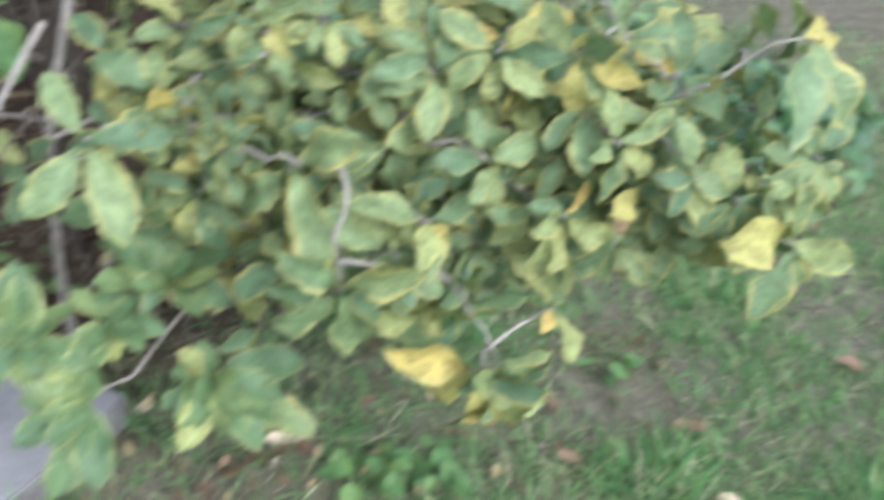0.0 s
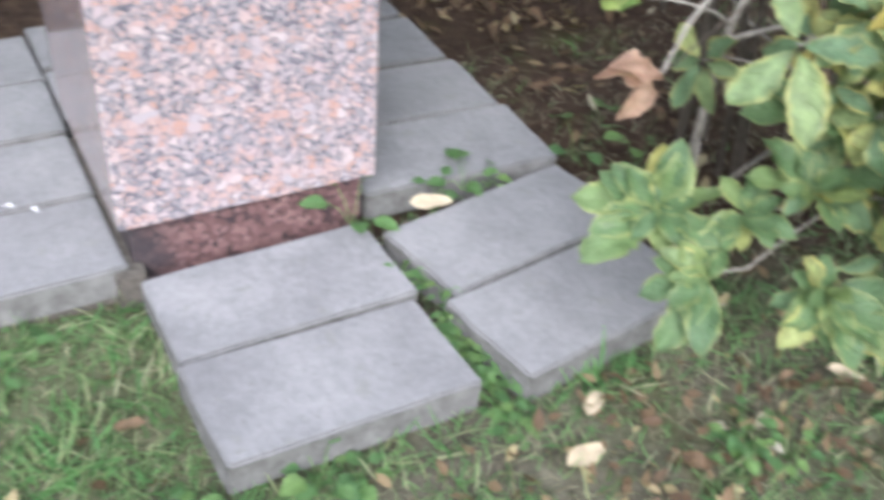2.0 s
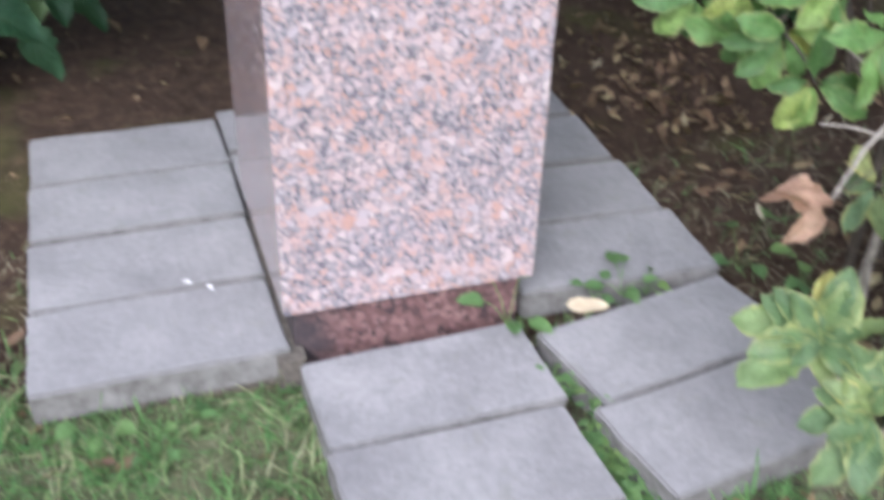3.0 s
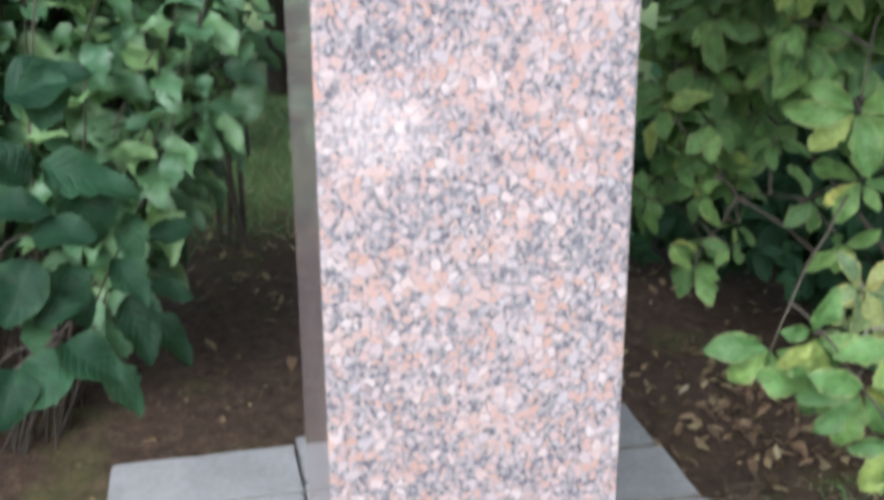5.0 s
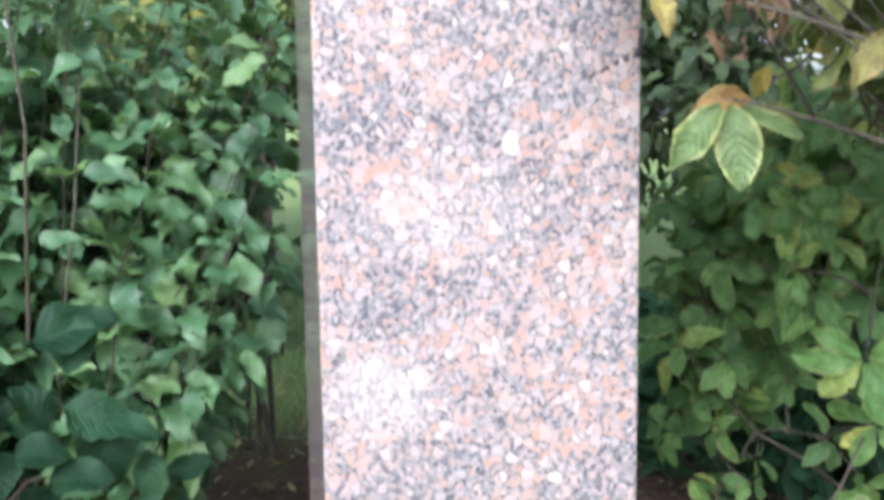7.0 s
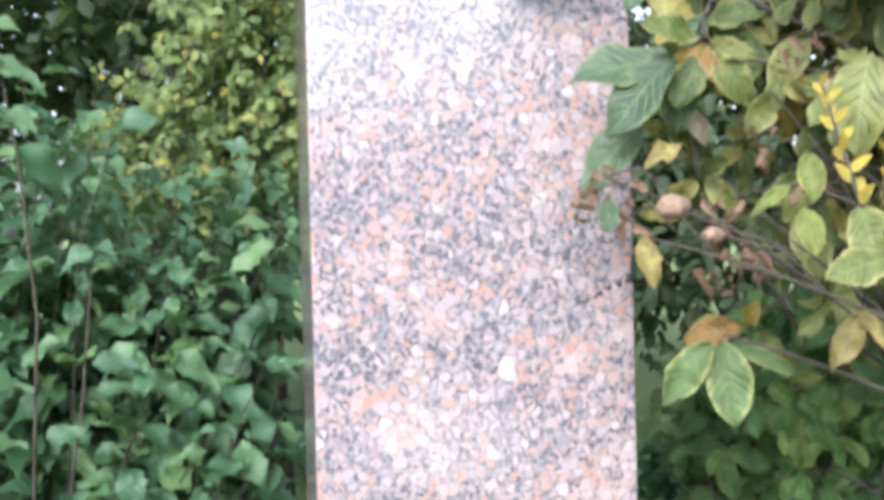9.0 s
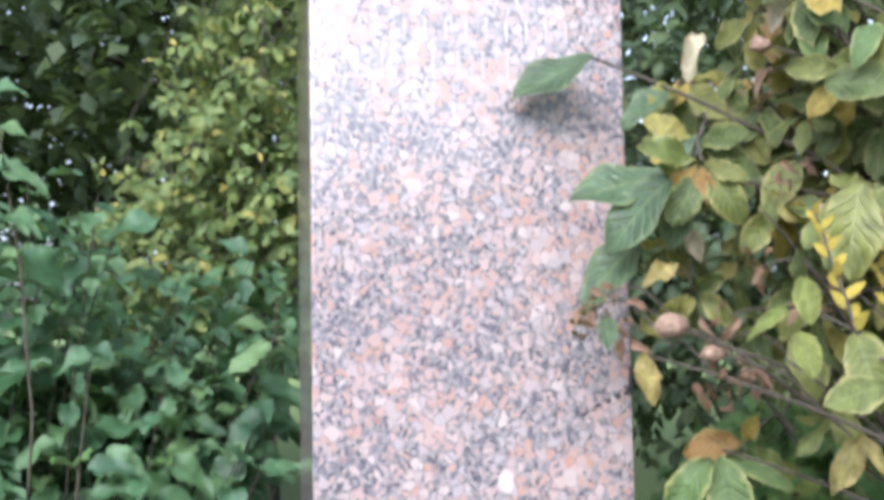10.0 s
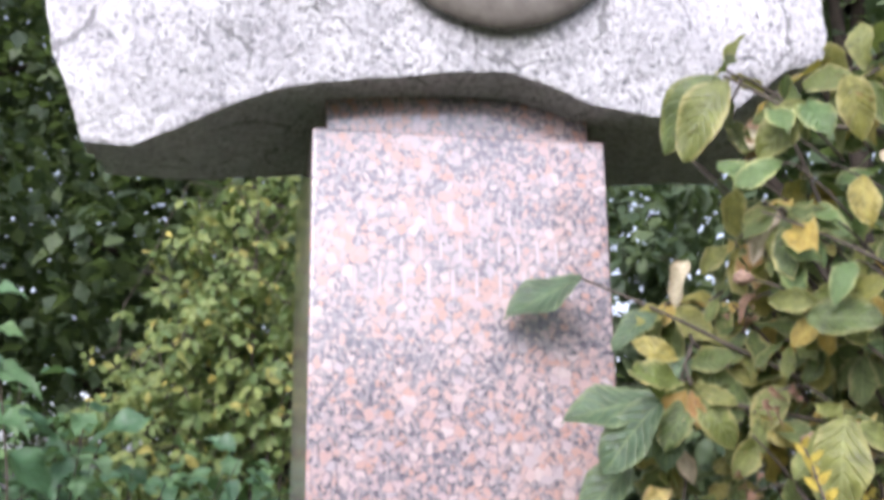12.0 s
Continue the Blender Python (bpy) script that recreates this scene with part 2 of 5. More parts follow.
def leaf_material(name, stops, margin, margin_amount=0.6, spots=0.3, vein=0.3, gloss=0.40, trans=0.35, vein_col=(0.35, 0.42, 0.16), blotch=0.35, spec=0.55):
    """A leaf with midrib and side veins along its own length; each leaf has its own tone."""
    k = Mat(name)
    uv = k.sep(k.tc.outputs["UV"])
    u = k.math("ABSOLUTE", k.math("MULTIPLY_ADD", uv[0], 2.0, -1.0))
    v = uv[1]
    isl = k.n("ShaderNodeNewGeometry").outputs["Random Per Island"]
    rnd = k.math("FRACT", k.math("ADD", k.n("ShaderNodeObjectInfo").outputs["Random"], isl))
    rnd2 = k.math("FRACT", k.math("MULTIPLY", rnd, 17.31))
    off = k.n("ShaderNodeCombineXYZ")
    k.put(off.inputs[0], uv[0])
    k.put(off.inputs[1], k.math("MULTIPLY", v, 1.7))
    k.put(off.inputs[2], k.math("MULTIPLY", rnd, 91.0))
    own = off.outputs[0]
    col = k.ramp(rnd, stops)
    n = k.noise(3.2, 4, 0.6, own)
    fine = k.noise(14, 4, 0.65, own)
    col = k.mix(blotch, col, k.ramp(n.outputs["Fac"], [(0.3, 0.15), (0.7, 0.85)]), "OVERLAY")
    col = k.mix(0.25, col, k.ramp(fine.outputs["Fac"], [(0.3, 0.2), (0.7, 0.8)]), "OVERLAY")
    side = k.math("FRACT", k.math("ADD", k.math("SUBTRACT", k.math("MULTIPLY", v, k.math("MULTIPLY_ADD", rnd2, 3.0, 6.0)), k.math("MULTIPLY", u, 2.2)), k.math("MULTIPLY", n.outputs["Fac"], 1.1)))
    sv = k.math("SUBTRACT", 1.0, k.math("MULTIPLY", k.math("ABSOLUTE", k.math("SUBTRACT", side, 0.5)), 6.0), clamp=True)
    mid = k.math("LESS_THAN", u, 0.05)
    veins = k.math("MAXIMUM", k.math("MULTIPLY", sv, 0.75), mid)
    tip = k.math("MULTIPLY_ADD", v, 2.0, -1.25, clamp=True)
    edge = k.math("MULTIPLY_ADD", k.math("ADD", k.math("MAXIMUM", u, tip), k.math("MULTIPLY", k.math("SUBTRACT", n.outputs["Fac"], 0.5), 0.9)), 3.2, -2.2, clamp=True)
    edge = k.math("MULTIPLY", edge, k.math("MULTIPLY", k.math("MULTIPLY_ADD", rnd2, 0.7, 0.3), margin_amount))
    col = k.mix(edge, col, margin)
    col = k.mix(k.math("MULTIPLY", veins, vein), col, k.mix(0.5, col, vein_col))
    sp = k.math("MULTIPLY_ADD", k.noise(4.5, 4, 0.6, own, 0.6).outputs["Fac"], 12.0, -7.6, clamp=True)
    col = k.mix(k.math("MULTIPLY", sp, k.math("MULTIPLY", rnd2, spots)), col, (0.24, 0.12, 0.05))
    bump = k.bump(k.math("ADD", k.math("MULTIPLY", veins, -0.8), k.math("ADD", n.outputs["Fac"], k.math("MULTIPLY", fine.outputs["Fac"], 0.5))), 0.6, 0.005)
    p = k.bsdf(col, k.math("MULTIPLY_ADD", fine.outputs["Fac"], 0.25, gloss - 0.12), spec, bump)
    tr = k.n("ShaderNodeBsdfTranslucent")
    k.put(tr.inputs[0], k.mix(0.35, col, (0.30, 0.44, 0.07)))
    k.put(tr.inputs["Normal"], bump)
    ms = k.n("ShaderNodeMixShader")
    k.put(ms.inputs[0], trans)
    k.put(ms.inputs[1], p)
    k.put(ms.inputs[2], tr.outputs[0])
    return k.end(ms.outputs[0])


def plain_material(name, a, b, scale=40.0, rough=0.7, bump=0.3, metal=0.0):
    k = Mat(name)
    n = k.noise(scale, 5, 0.6)
    col = k.ramp(n.outputs["Fac"], [(0.3, a), (0.7, b)])
    return k.end(k.bsdf(col, rough, 0.4, k.bump(n.outputs["Fac"], bump, 0.004), metal))


M_GRANITE = granite_material("pink_granite")
M_PLINTH = plinth_material("plinth_granite")
M_ROCK = rock_material("grey_rock")
M_CONCRETE = concrete_material("concrete")
# grime and the shade of the slab sides, put into one darker colour
M_CONCRETE_EDGE = plain_material("shaded_soiled_concrete_edge", (0.075, 0.074, 0.066), (0.19, 0.187, 0.178), 26, 0.95, 0.8)
M_SOIL = soil_material("soil")
M_LETTER = plain_material("letter_inlay", (0.30, 0.27, 0.275), (0.39, 0.35, 0.355), 60, 0.8)
M_DIRT = plain_material("joint_dirt", (0.05, 0.045, 0.038), (0.14, 0.125, 0.105), 60, 0.95, 0.6)
M_DARK_DISC = plain_material("disc_brown", (0.10, 0.09, 0.075), (0.17, 0.155, 0.135), 30, 0.5, 0.3, 0.0)
M_DARK = plain_material("crack_dark", (0.02, 0.02, 0.025), (0.05, 0.045, 0.05), 60, 0.8)
M_BARK = plain_material("twig_bark", (0.0403, 0.0329, 0.0248), (0.093, 0.0775, 0.0589), 50, 0.85)
M_BARK_GREY = plain_material("grey_bark", (0.15, 0.135, 0.11), (0.30, 0.28, 0.245), 60, 0.85)
M_BARK_DARK = plain_material("dark_bark", (0.02, 0.016, 0.012), (0.05, 0.039, 0.03), 30, 0.9)
M_LEAF_Y = leaf_material("yellowing_leaf", [(0.0, (0.0832, 0.153, 0.0784)), (0.35, (0.135, 0.208, 0.0952)), (0.68, (0.192, 0.257, 0.106)), (0.87, (0.276, 0.312, 0.112)), (0.955, (0.406, 0.376, 0.112)), (0.99, (0.52, 0.396, 0.101)), (1.0, (0.312, 0.208, 0.146))], (0.44, 0.39, 0.12), 1.0, 1.0, 0.2, gloss=0.5, trans=0.30, blotch=0.6)
M_LEAF_R = leaf_material("margined_leaf", [(0.0, (0.0712, 0.133, 0.0562)), (0.7, (0.102, 0.174, 0.0684)), (0.93, (0.158, 0.219, 0.072)), (1.0, (0.346, 0.304, 0.072))], (0.36, 0.37, 0.13), 0.65, 0.45, 0.12, gloss=0.48, trans=0.25, blotch=0.4)
M_LEAF_M = leaf_material("green_oval_leaf", [(0.0, (0.0588, 0.144, 0.0472)), (0.5, (0.0982, 0.215, 0.0629)), (0.88, (0.151, 0.287, 0.0787)), (0.97, (0.28, 0.354, 0.0918)), (1.0, (0.42, 0.408, 0.104))], (0.30, 0.31, 0.12), 0.8, 0.8, 0.4, gloss=0.45, trans=0.42, blotch=0.6)
M_LEAF_H = leaf_material("crown_leaf", [(0.0, (0.0525, 0.0827, 0.0243)), (0.45, (0.0945, 0.129, 0.0328)), (0.75, (0.158, 0.169, 0.0412)), (0.9, (0.262, 0.224, 0.0508)), (0.97, (0.398, 0.273, 0.0565)), (1.0, (0.272, 0.142, 0.0452))], (0.36, 0.33, 0.13), 1.0, 1.0, 0.4, trans=0.27, blotch=0.6)
M_LEAF_H2 = leaf_material("green_crown_leaf", [(0.0, (0.038, 0.0734, 0.0379)), (1.0, (0.0634, 0.104, 0.052))], (0.22, 0.26, 0.12), 0.6, 0.5, 0.4, trans=0.2, blotch=0.5)
M_LEAF_PALE = leaf_material("pale_veined_leaf", [(0.0, (0.0804, 0.139, 0.0433)), (1.0, (0.107, 0.165, 0.0524))], (0.38, 0.39, 0.15), 1.0, 0.25, 0.7, trans=0.22, vein_col=(0.035, 0.09, 0.02), blotch=0.4)
M_LEAF_CREAM = leaf_material("bleached_leaf", [(0.0, (0.42, 0.40, 0.25)), (1.0, (0.55, 0.48, 0.36))], (0.5, 0.35, 0.22), 0.7, 0.6, 0.4, trans=0.25, blotch=0.5)
M_FALLEN_PALE = leaf_material("pale_fallen_leaf", [(0.0, (0.50, 0.40, 0.26)), (1.0, (0.58, 0.50, 0.36))], (0.62, 0.48, 0.30), 0.5, 0.3, 0.3, trans=0.1, blotch=0.25)
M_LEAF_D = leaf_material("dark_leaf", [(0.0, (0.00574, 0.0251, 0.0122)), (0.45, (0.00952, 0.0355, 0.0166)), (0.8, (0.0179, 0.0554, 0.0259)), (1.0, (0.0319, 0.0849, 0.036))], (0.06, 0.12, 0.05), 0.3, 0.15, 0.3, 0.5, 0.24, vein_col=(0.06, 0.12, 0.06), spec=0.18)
M_LEAF_P = leaf_material("pointed_leaf", [(0.0, (0.0387, 0.103, 0.05)), (0.5, (0.0774, 0.176, 0.075)), (0.85, (0.124, 0.23, 0.0975)), (1.0, (0.171, 0.285, 0.106))], (0.15, 0.24, 0.10), 0.3, 0.15, 0.35, 0.40, 0.36, vein_col=(0.10, 0.18, 0.10), spec=0.85)
M_LEAF_G = leaf_material("light_leaf", [(0.0, (0.09, 0.155, 0.05)), (0.5, (0.15, 0.215, 0.065)), (0.9, (0.22, 0.265, 0.075)), (0.98, (0.38, 0.34, 0.09)), (1.0, (0.47, 0.40, 0.10))], (0.30, 0.29, 0.10), 0.5, 0.3, blotch=0.5)
M_LEAF_T = leaf_material("tree_leaf", [(0.0, (0.042, 0.072, 0.04)), (0.6, (0.065, 0.102, 0.052)), (1.0, (0.105, 0.145, 0.062))], (0.14, 0.18, 0.07), 0.3, 0.1, 0.1, 0.5, 0.42)
M_LEAF_DRY = leaf_material("withered_leaf", [(0.0, (0.192, 0.096, 0.068)), (0.5, (0.264, 0.144, 0.104)), (1.0, (0.336, 0.208, 0.144))], (0.46, 0.32, 0.22), 0.6, 0.6, 0.4, blotch=0.55)
M_SHOOT = leaf_material("yellow_shoot", [(0.0, (0.42, 0.34, 0.05)), (1.0, (0.55, 0.42, 0.07))], (0.5, 0.3, 0.05), 0.5, 0.3, trans=0.3)
M_POD = plain_material("seed_pod", (0.13, 0.08, 0.055), (0.32, 0.22, 0.16), 120, 0.85, 1.0)
M_LEAF_LIME = leaf_material("lime_leaf", [(0.0, (0.124, 0.173, 0.0351)), (1.0, (0.196, 0.223, 0.0478))], (0.42, 0.40, 0.12), 0.6, 0.4, 0.4, trans=0.32, blotch=0.5)
M_LEAF_MOTTLED = leaf_material("mottled_leaf", [(0.0, (0.209, 0.184, 0.0612)), (1.0, (0.292, 0.224, 0.068))], (0.30, 0.20, 0.09), 0.9, 1.0, 0.4, trans=0.25, blotch=0.7)
M_SCRAP = plain_material("white_scrap", (0.62, 0.62, 0.63), (0.78, 0.78, 0.79), 80, 0.7)
M_GRASS = leaf_material("grass_blade", [(0.0, (0.0935, 0.249, 0.0836)), (0.45, (0.16, 0.348, 0.114)), (0.7, (0.248, 0.398, 0.156)), (0.85, (0.374, 0.41, 0.219)), (1.0, (0.506, 0.522, 0.334))], (0.15, 0.18, 0.06), 0.2, 0.1, 0.0)
M_WEED = leaf_material("weed_leaf", [(0.0, (0.0715, 0.169, 0.0585)), (0.6, (0.111, 0.231, 0.078)), (1.0, (0.182, 0.3, 0.091))], (0.15, 0.25, 0.06), 0.3, 0.1)
M_STRAW = leaf_material("straw", [(0.0, (0.18, 0.15, 0.10)), (0.5, (0.30, 0.26, 0.18)), (1.0, (0.42, 0.37, 0.27))], (0.3, 0.25, 0.16), 0.2, 0.1, 0.0)
M_LITTER = leaf_material("fallen_leaf", [(0.0, (0.10, 0.055, 0.038)), (0.5, (0.18, 0.105, 0.068)), (0.75, (0.27, 0.18, 0.11)), (0.97, (0.44, 0.37, 0.20)), (1.0, (0.56, 0.53, 0.44))], (0.30, 0.19, 0.11), 0.6, 0.4)


# ---- mesh helpers ----
def part(name, data, material, parent=None, label=""):
    """Link a bmesh or a mesh as one object, as a part where a parent is given."""
    if isinstance(data, bmesh.types.BMesh):
        me = bpy.data.meshes.new(name)
        data.to_mesh(me)
        data.free()
    else:
        me = data
    if material is not None and not me.materials:
        me.materials.append(material)
    ob = new(name, me)
    if parent is not None:
        ob.parent = parent
    if label:
        ob["label"] = label
    return ob


def smooth(ob, flag=True):
    ob.data.polygons.foreach_set("use_smooth", [flag] * len(ob.data.polygons))
    return ob


def block(x0, x1, y0, y1, z0, z1, bevel=0.004, segments=2):
    bm = bmesh.new()
    bmesh.ops.create_cube(bm, size=1)
    for v in bm.verts:
        v.co = Vector(((x0 + x1) / 2 + v.co.x * (x1 - x0), (y0 + y1) / 2 + v.co.y * (y1 - y0), (z0 + z1) / 2 + v.co.z * (z1 - z0)))
    if bevel:
        bmesh.ops.bevel(bm, geom=bm.edges[:], offset=bevel, segments=segments, affect="EDGES", profile=0.5)
    return bm


def leaf_template(seed, shape=0.8, width=0.55, droop=0.25, fold=0.18, wave=0.04, rows=6, cols=4, tooth=0.0, point=1.0, rough=0.0):
    """Vertices, faces and uv of a leaf one unit long from its stalk along +y, face up +z."""
    r = random.Random(seed)
    verts, uvs, faces = [], [], []
    bend = r.uniform(-0.12, 0.12) * (1 + 6 * rough)
    twist = r.uniform(-1, 1) * 5 * rough
    ph = r.uniform(0, 6.28)
    droop *= 1 + r.uniform(-8, 8) * rough
    curl = r.uniform(-3, 3) * rough
    for i in range(rows + 1):
        v = i / rows
        w = width * 0.5 * max(math.sin(math.pi * v ** shape), 0.0) ** (0.75 * point) + 0.006
        if tooth and 0 < i < rows:
            w *= 1 + tooth * (1 if i % 2 else -1)
        ragged = (1 + r.uniform(-1, 0.7) * rough * 3, 1 + r.uniform(-1, 0.7) * rough * 3)
        push = (r.uniform(-1, 1) * rough * 0.5, r.uniform(-1, 1) * rough * 0.5)
        for j in range(cols + 1):
            u = 2 * j / cols - 1
            h = abs(u)
            x = u * w * (1 + (ragged[u > 0] - 1) * h) + bend * v * v
            z = -droop * v * v + fold * h * w + wave * h * math.sin(ph + v * 9 + (2 if u > 0 else 0)) + twist * u * w * v + curl * h * h * w
            y = v - 0.10 * droop * v + push[u > 0] * h
            verts.append((x, y, z))
            uvs.append((j / cols, v))
    for i in range(rows):
        for j in range(cols):
            a = i * (cols + 1) + j
            faces.append((a, a + 1, a + cols + 2, a + cols + 1))
    return np.array(verts, dtype=np.float32), faces, np.array(uvs, dtype=np.float32)


def mesh_of(name, verts, faces, uvs, material):
    me = bpy.data.meshes.new(name)
    me.from_pydata([tuple(v) for v in verts], [], faces)
    lay = me.uv_layers.new(name="UVMap")
    idx = np.empty(len(me.loops), dtype=np.int32)
    me.loops.foreach_get("vertex_index", idx)
    lay.data.foreach_set("uv", np.asarray(uvs, dtype=np.float32)[idx].ravel())
    me.polygons.foreach_set("use_smooth", [True] * len(me.polygons))
    me.materials.append(material)
    return me


def cloud(name, template_list, placed, material):
    """Many leaves in one mesh: placed holds (template index, 4x4 matrix)."""
    vs, fs, us, base = [], [], [], 0
    for ti, m in placed:
        v, f, uv = template_list[ti]
        a = np.array(m, dtype=np.float32)
        vs.append(v @ a[:3, :3].T + a[:3, 3])
        fs.append(np.array(f, dtype=np.int32) + base)
        us.append(uv)
        base += len(v)
    vs, fs, us = np.concatenate(vs), np.concatenate(fs), np.concatenate(us)
    me = bpy.data.meshes.new(name)
    me.vertices.add(len(vs))
    me.vertices.foreach_set("co", vs.ravel())
    me.loops.add(fs.size)
    me.loops.foreach_set("vertex_index", fs.ravel())
    me.polygons.add(len(fs))
    me.polygons.foreach_set("loop_start", np.arange(len(fs), dtype=np.int32) * 4)
    lay = me.uv_layers.new(name="UVMap")
    lay.data.foreach_set("uv", us[fs.ravel()].ravel())
    me.update(calc_edges=True)
    me.validate()
    me.polygons.foreach_set("use_smooth", [True] * len(me.polygons))
    me.materials.append(material)
    return me


def tubes(name, lines, material, sides=5):
    """Tapering round stems along polylines: each line holds (points, first radius, last radius)."""
    verts, faces = [], []
    for pts, r0, r1 in lines:
        n = len(pts)
        b0 = len(verts)
        for i, p in enumerate(pts):
            d = (Vector(pts[min(i + 1, n - 1)]) - Vector(pts[max(i - 1, 0)])).normalized()
            s = d.cross(Vector((0.31, 0.77, 0.55))).normalized()
            t = d.cross(s)
            r = r0 + (r1 - r0) * i / (n - 1)
            for j in range(sides):
                a = 2 * math.pi * j / sides
                verts.append(Vector(p) + s * (r * math.cos(a)) + t * (r * math.sin(a)))
        for i in range(n - 1):
            for j in range(sides):
                k2 = (j + 1) % sides
                faces.append((b0 + i * sides + j, b0 + i * sides + k2, b0 + (i + 1) * sides + k2, b0 + (i + 1) * sides + j))
        faces.append(tuple(b0 + (n - 1) * sides + j for j in range(sides)))
    me = bpy.data.meshes.new(name)
    me.from_pydata([tuple(v) for v in verts], [], faces)
    me.polygons.foreach_set("use_smooth", [True] * len(me.polygons))
    me.materials.append(material)
    return me


def arc(a, b, lift, n=6, jitter=0.0, r=random):
    """A bowed line from a to b."""
    a, b = Vector(a), Vector(b)
    c = (a + b) / 2 + Vector(lift)
    out = []
    for i in range(n + 1):
        t = i / n
        p = a * (1 - t) ** 2 + c * (2 * t * (1 - t)) + b * t * t
        if 0 < i < n and jitter:
            p += Vector([r.uniform(-jitter, jitter) for _ in range(3)])
        out.append(p)
    return out


def leaf_pose(p, along, up, size):
    y = Vector(along).normalized()
    z = Vector(up)
    z = (z - y * z.dot(y))
    if z.length < 1e-4:
        z = Vector((1, 0, 0)) - y * y.x
    z.normalize()
    x = y.cross(z)
    m = Matrix((x, y, z)).transposed().to_4x4() @ Matrix.Diagonal((size, size, size, 1))
    m.translation = p
    return m


FOCUS = Vector((0.6, 0.0, 1.1))  # the open lawn before the pillar, from which near leaves are told


def shrub(name, label, base, stems, lobes, clusters, leaves, size, near_t, far_t, material, bark, seed, parts=300, keep=None, droop=0.5, face=(0.5, -0.3, 0.4), spread=0.10):
    """A shrub of arching stems, twigs and leaf clusters within its lobes (centre, radii, weight)."""
    r = random.Random(seed)
    root = tagged(new(name), label, "shrub")
    root.location = base
    inv = Matrix.Translation(-Vector(base))
    lines, knots = [], []
    for tip, r0 in stems:
        foot = Vector(base) + Vector((r.uniform(-0.12, 0.12), r.uniform(-0.12, 0.12), -0.03))
        tip = Vector(tip)
        bow = Vector((foot.x - tip.x, foot.y - tip.y, 0)) * 0.25
        pts = arc(foot, tip, bow, 10, 0.012, r)
        knots += pts[3:]
        part("stem", tubes("stem", [([inv @ p for p in pts], r0, r0 * 0.4)], bark, 7), None, root)
    weights = [l[2] if len(l) > 2 else l[1][0] * l[1][1] * l[1][2] for l in lobes]
    placed, twigs = [], []
    made = 0
    tries = 0
    while made < clusters and tries < clusters * 20:
        tries += 1
        c, rad = r.choices(lobes, weights)[0][:2]
        d = Vector((r.gauss(0, 1), r.gauss(0, 1), r.gauss(0, 1))).normalized()
        q = r.random() ** 0.38
        off = Vector((d.x * rad[0], d.y * rad[1], d.z * rad[2])) * q
        p = Vector(c) + off
        if p.z < 0.06 or (keep and not keep(p)):
            continue
        made += 1
        o = (Vector((off.x, off.y, off.z * 0.3)).normalized() + Vector((0, 0, 0.25))).normalized()
        near = min(knots, key=lambda s: (s - p).length_squared)
        if (near - p).length < 0.75:
            start = near
        else:
            start = p - o * 0.25
        pts = arc(start, p, Vector((0, 0, 0.10)) * (p - start).length * 2, 5, 0.006, r)
        twigs.append(([inv @ s for s in pts], 0.0026, 0.0012))
        if (p - start).length < 0.6:
            knots += pts[1:5]
        end = (pts[-1] - pts[-2]).normalized()
        a0 = r.uniform(0, 6.28)
        s1 = end.cross(Vector((0.2, 0.4, 0.9))).normalized()
        s2 = end.cross(s1)
        for i in range(r.randint(*leaves)):
            along = r.uniform(0, spread) if i > 1 else 0.0
            ang = a0 + i * 2.4 + r.uniform(-0.4, 0.4)
            side = s1 * math.cos(ang) + s2 * math.sin(ang)
            ldir = (side * 1.0 + end * r.uniform(0.2, 0.7) + Vector((0, 0, -droop * r.uniform(0.4, 1.4)))).normalized()
            up = Vector((0, 0, 1.0)) + Vector(face) * r.uniform(0.2, 1.3) + Vector([r.uniform(-0.4, 0.4) for _ in range(3)])
            q3 = pts[-1] - end * along
            if keep and not clear(q3 + ldir * size[1] * 0.8):
                continue
            placed.append((r.randrange(len(near_t)), leaf_pose(q3 + ldir * 0.012, ldir, up, r.uniform(*size))))
    part("twig", tubes("twig", twigs, bark, 3), None, root, "thin brown twigs")["kind"] = "stuff"
    placed.sort(key=lambda m: (m[1].translation - FOCUS).length)
    single, rest = placed[:parts], placed[parts:]
    shared = [mesh_of("leaf", *t, material) for t in near_t]
    for ti, m in single:
        ob = part("leaf", shared[ti], None, root)
        ob.matrix_local = inv @ m
    if rest:
        fol = part("foliage", cloud("foliage", far_t, [(ti % len(far_t), inv @ m) for ti, m in rest], material), None, root)
        fol["kind"] = "stuff"
    return root


def whorl(r, p, axis, n, size, droop, lean):
    """Poses of a ring of leaves round the end of a twig."""
    axis = Vector(axis).normalized()
    s1 = axis.cross(Vector((0.31, 0.52, 0.80))).normalized()
    s2 = axis.cross(s1)
    a0 = r.uniform(0, 6.28)
    out = []
    for i in range(n):
        ang = a0 + i * 6.283 / n + r.uniform(-0.35, 0.35)
        side = s1 * math.cos(ang) + s2 * math.sin(ang)
        d = (side + axis * r.uniform(-0.1, 0.5) + Vector((0, 0, -droop * r.uniform(0.3, 1.5)))).normalized()
        up = axis + Vector(lean) * r.uniform(0.2, 1.0) + Vector([r.uniform(-0.3, 0.3) for _ in range(3)])
        out.append(leaf_pose(Vector(p) + d * 0.008 - axis * r.uniform(0, 0.014), d, up, size * r.uniform(0.62, 1.05)))
    return out


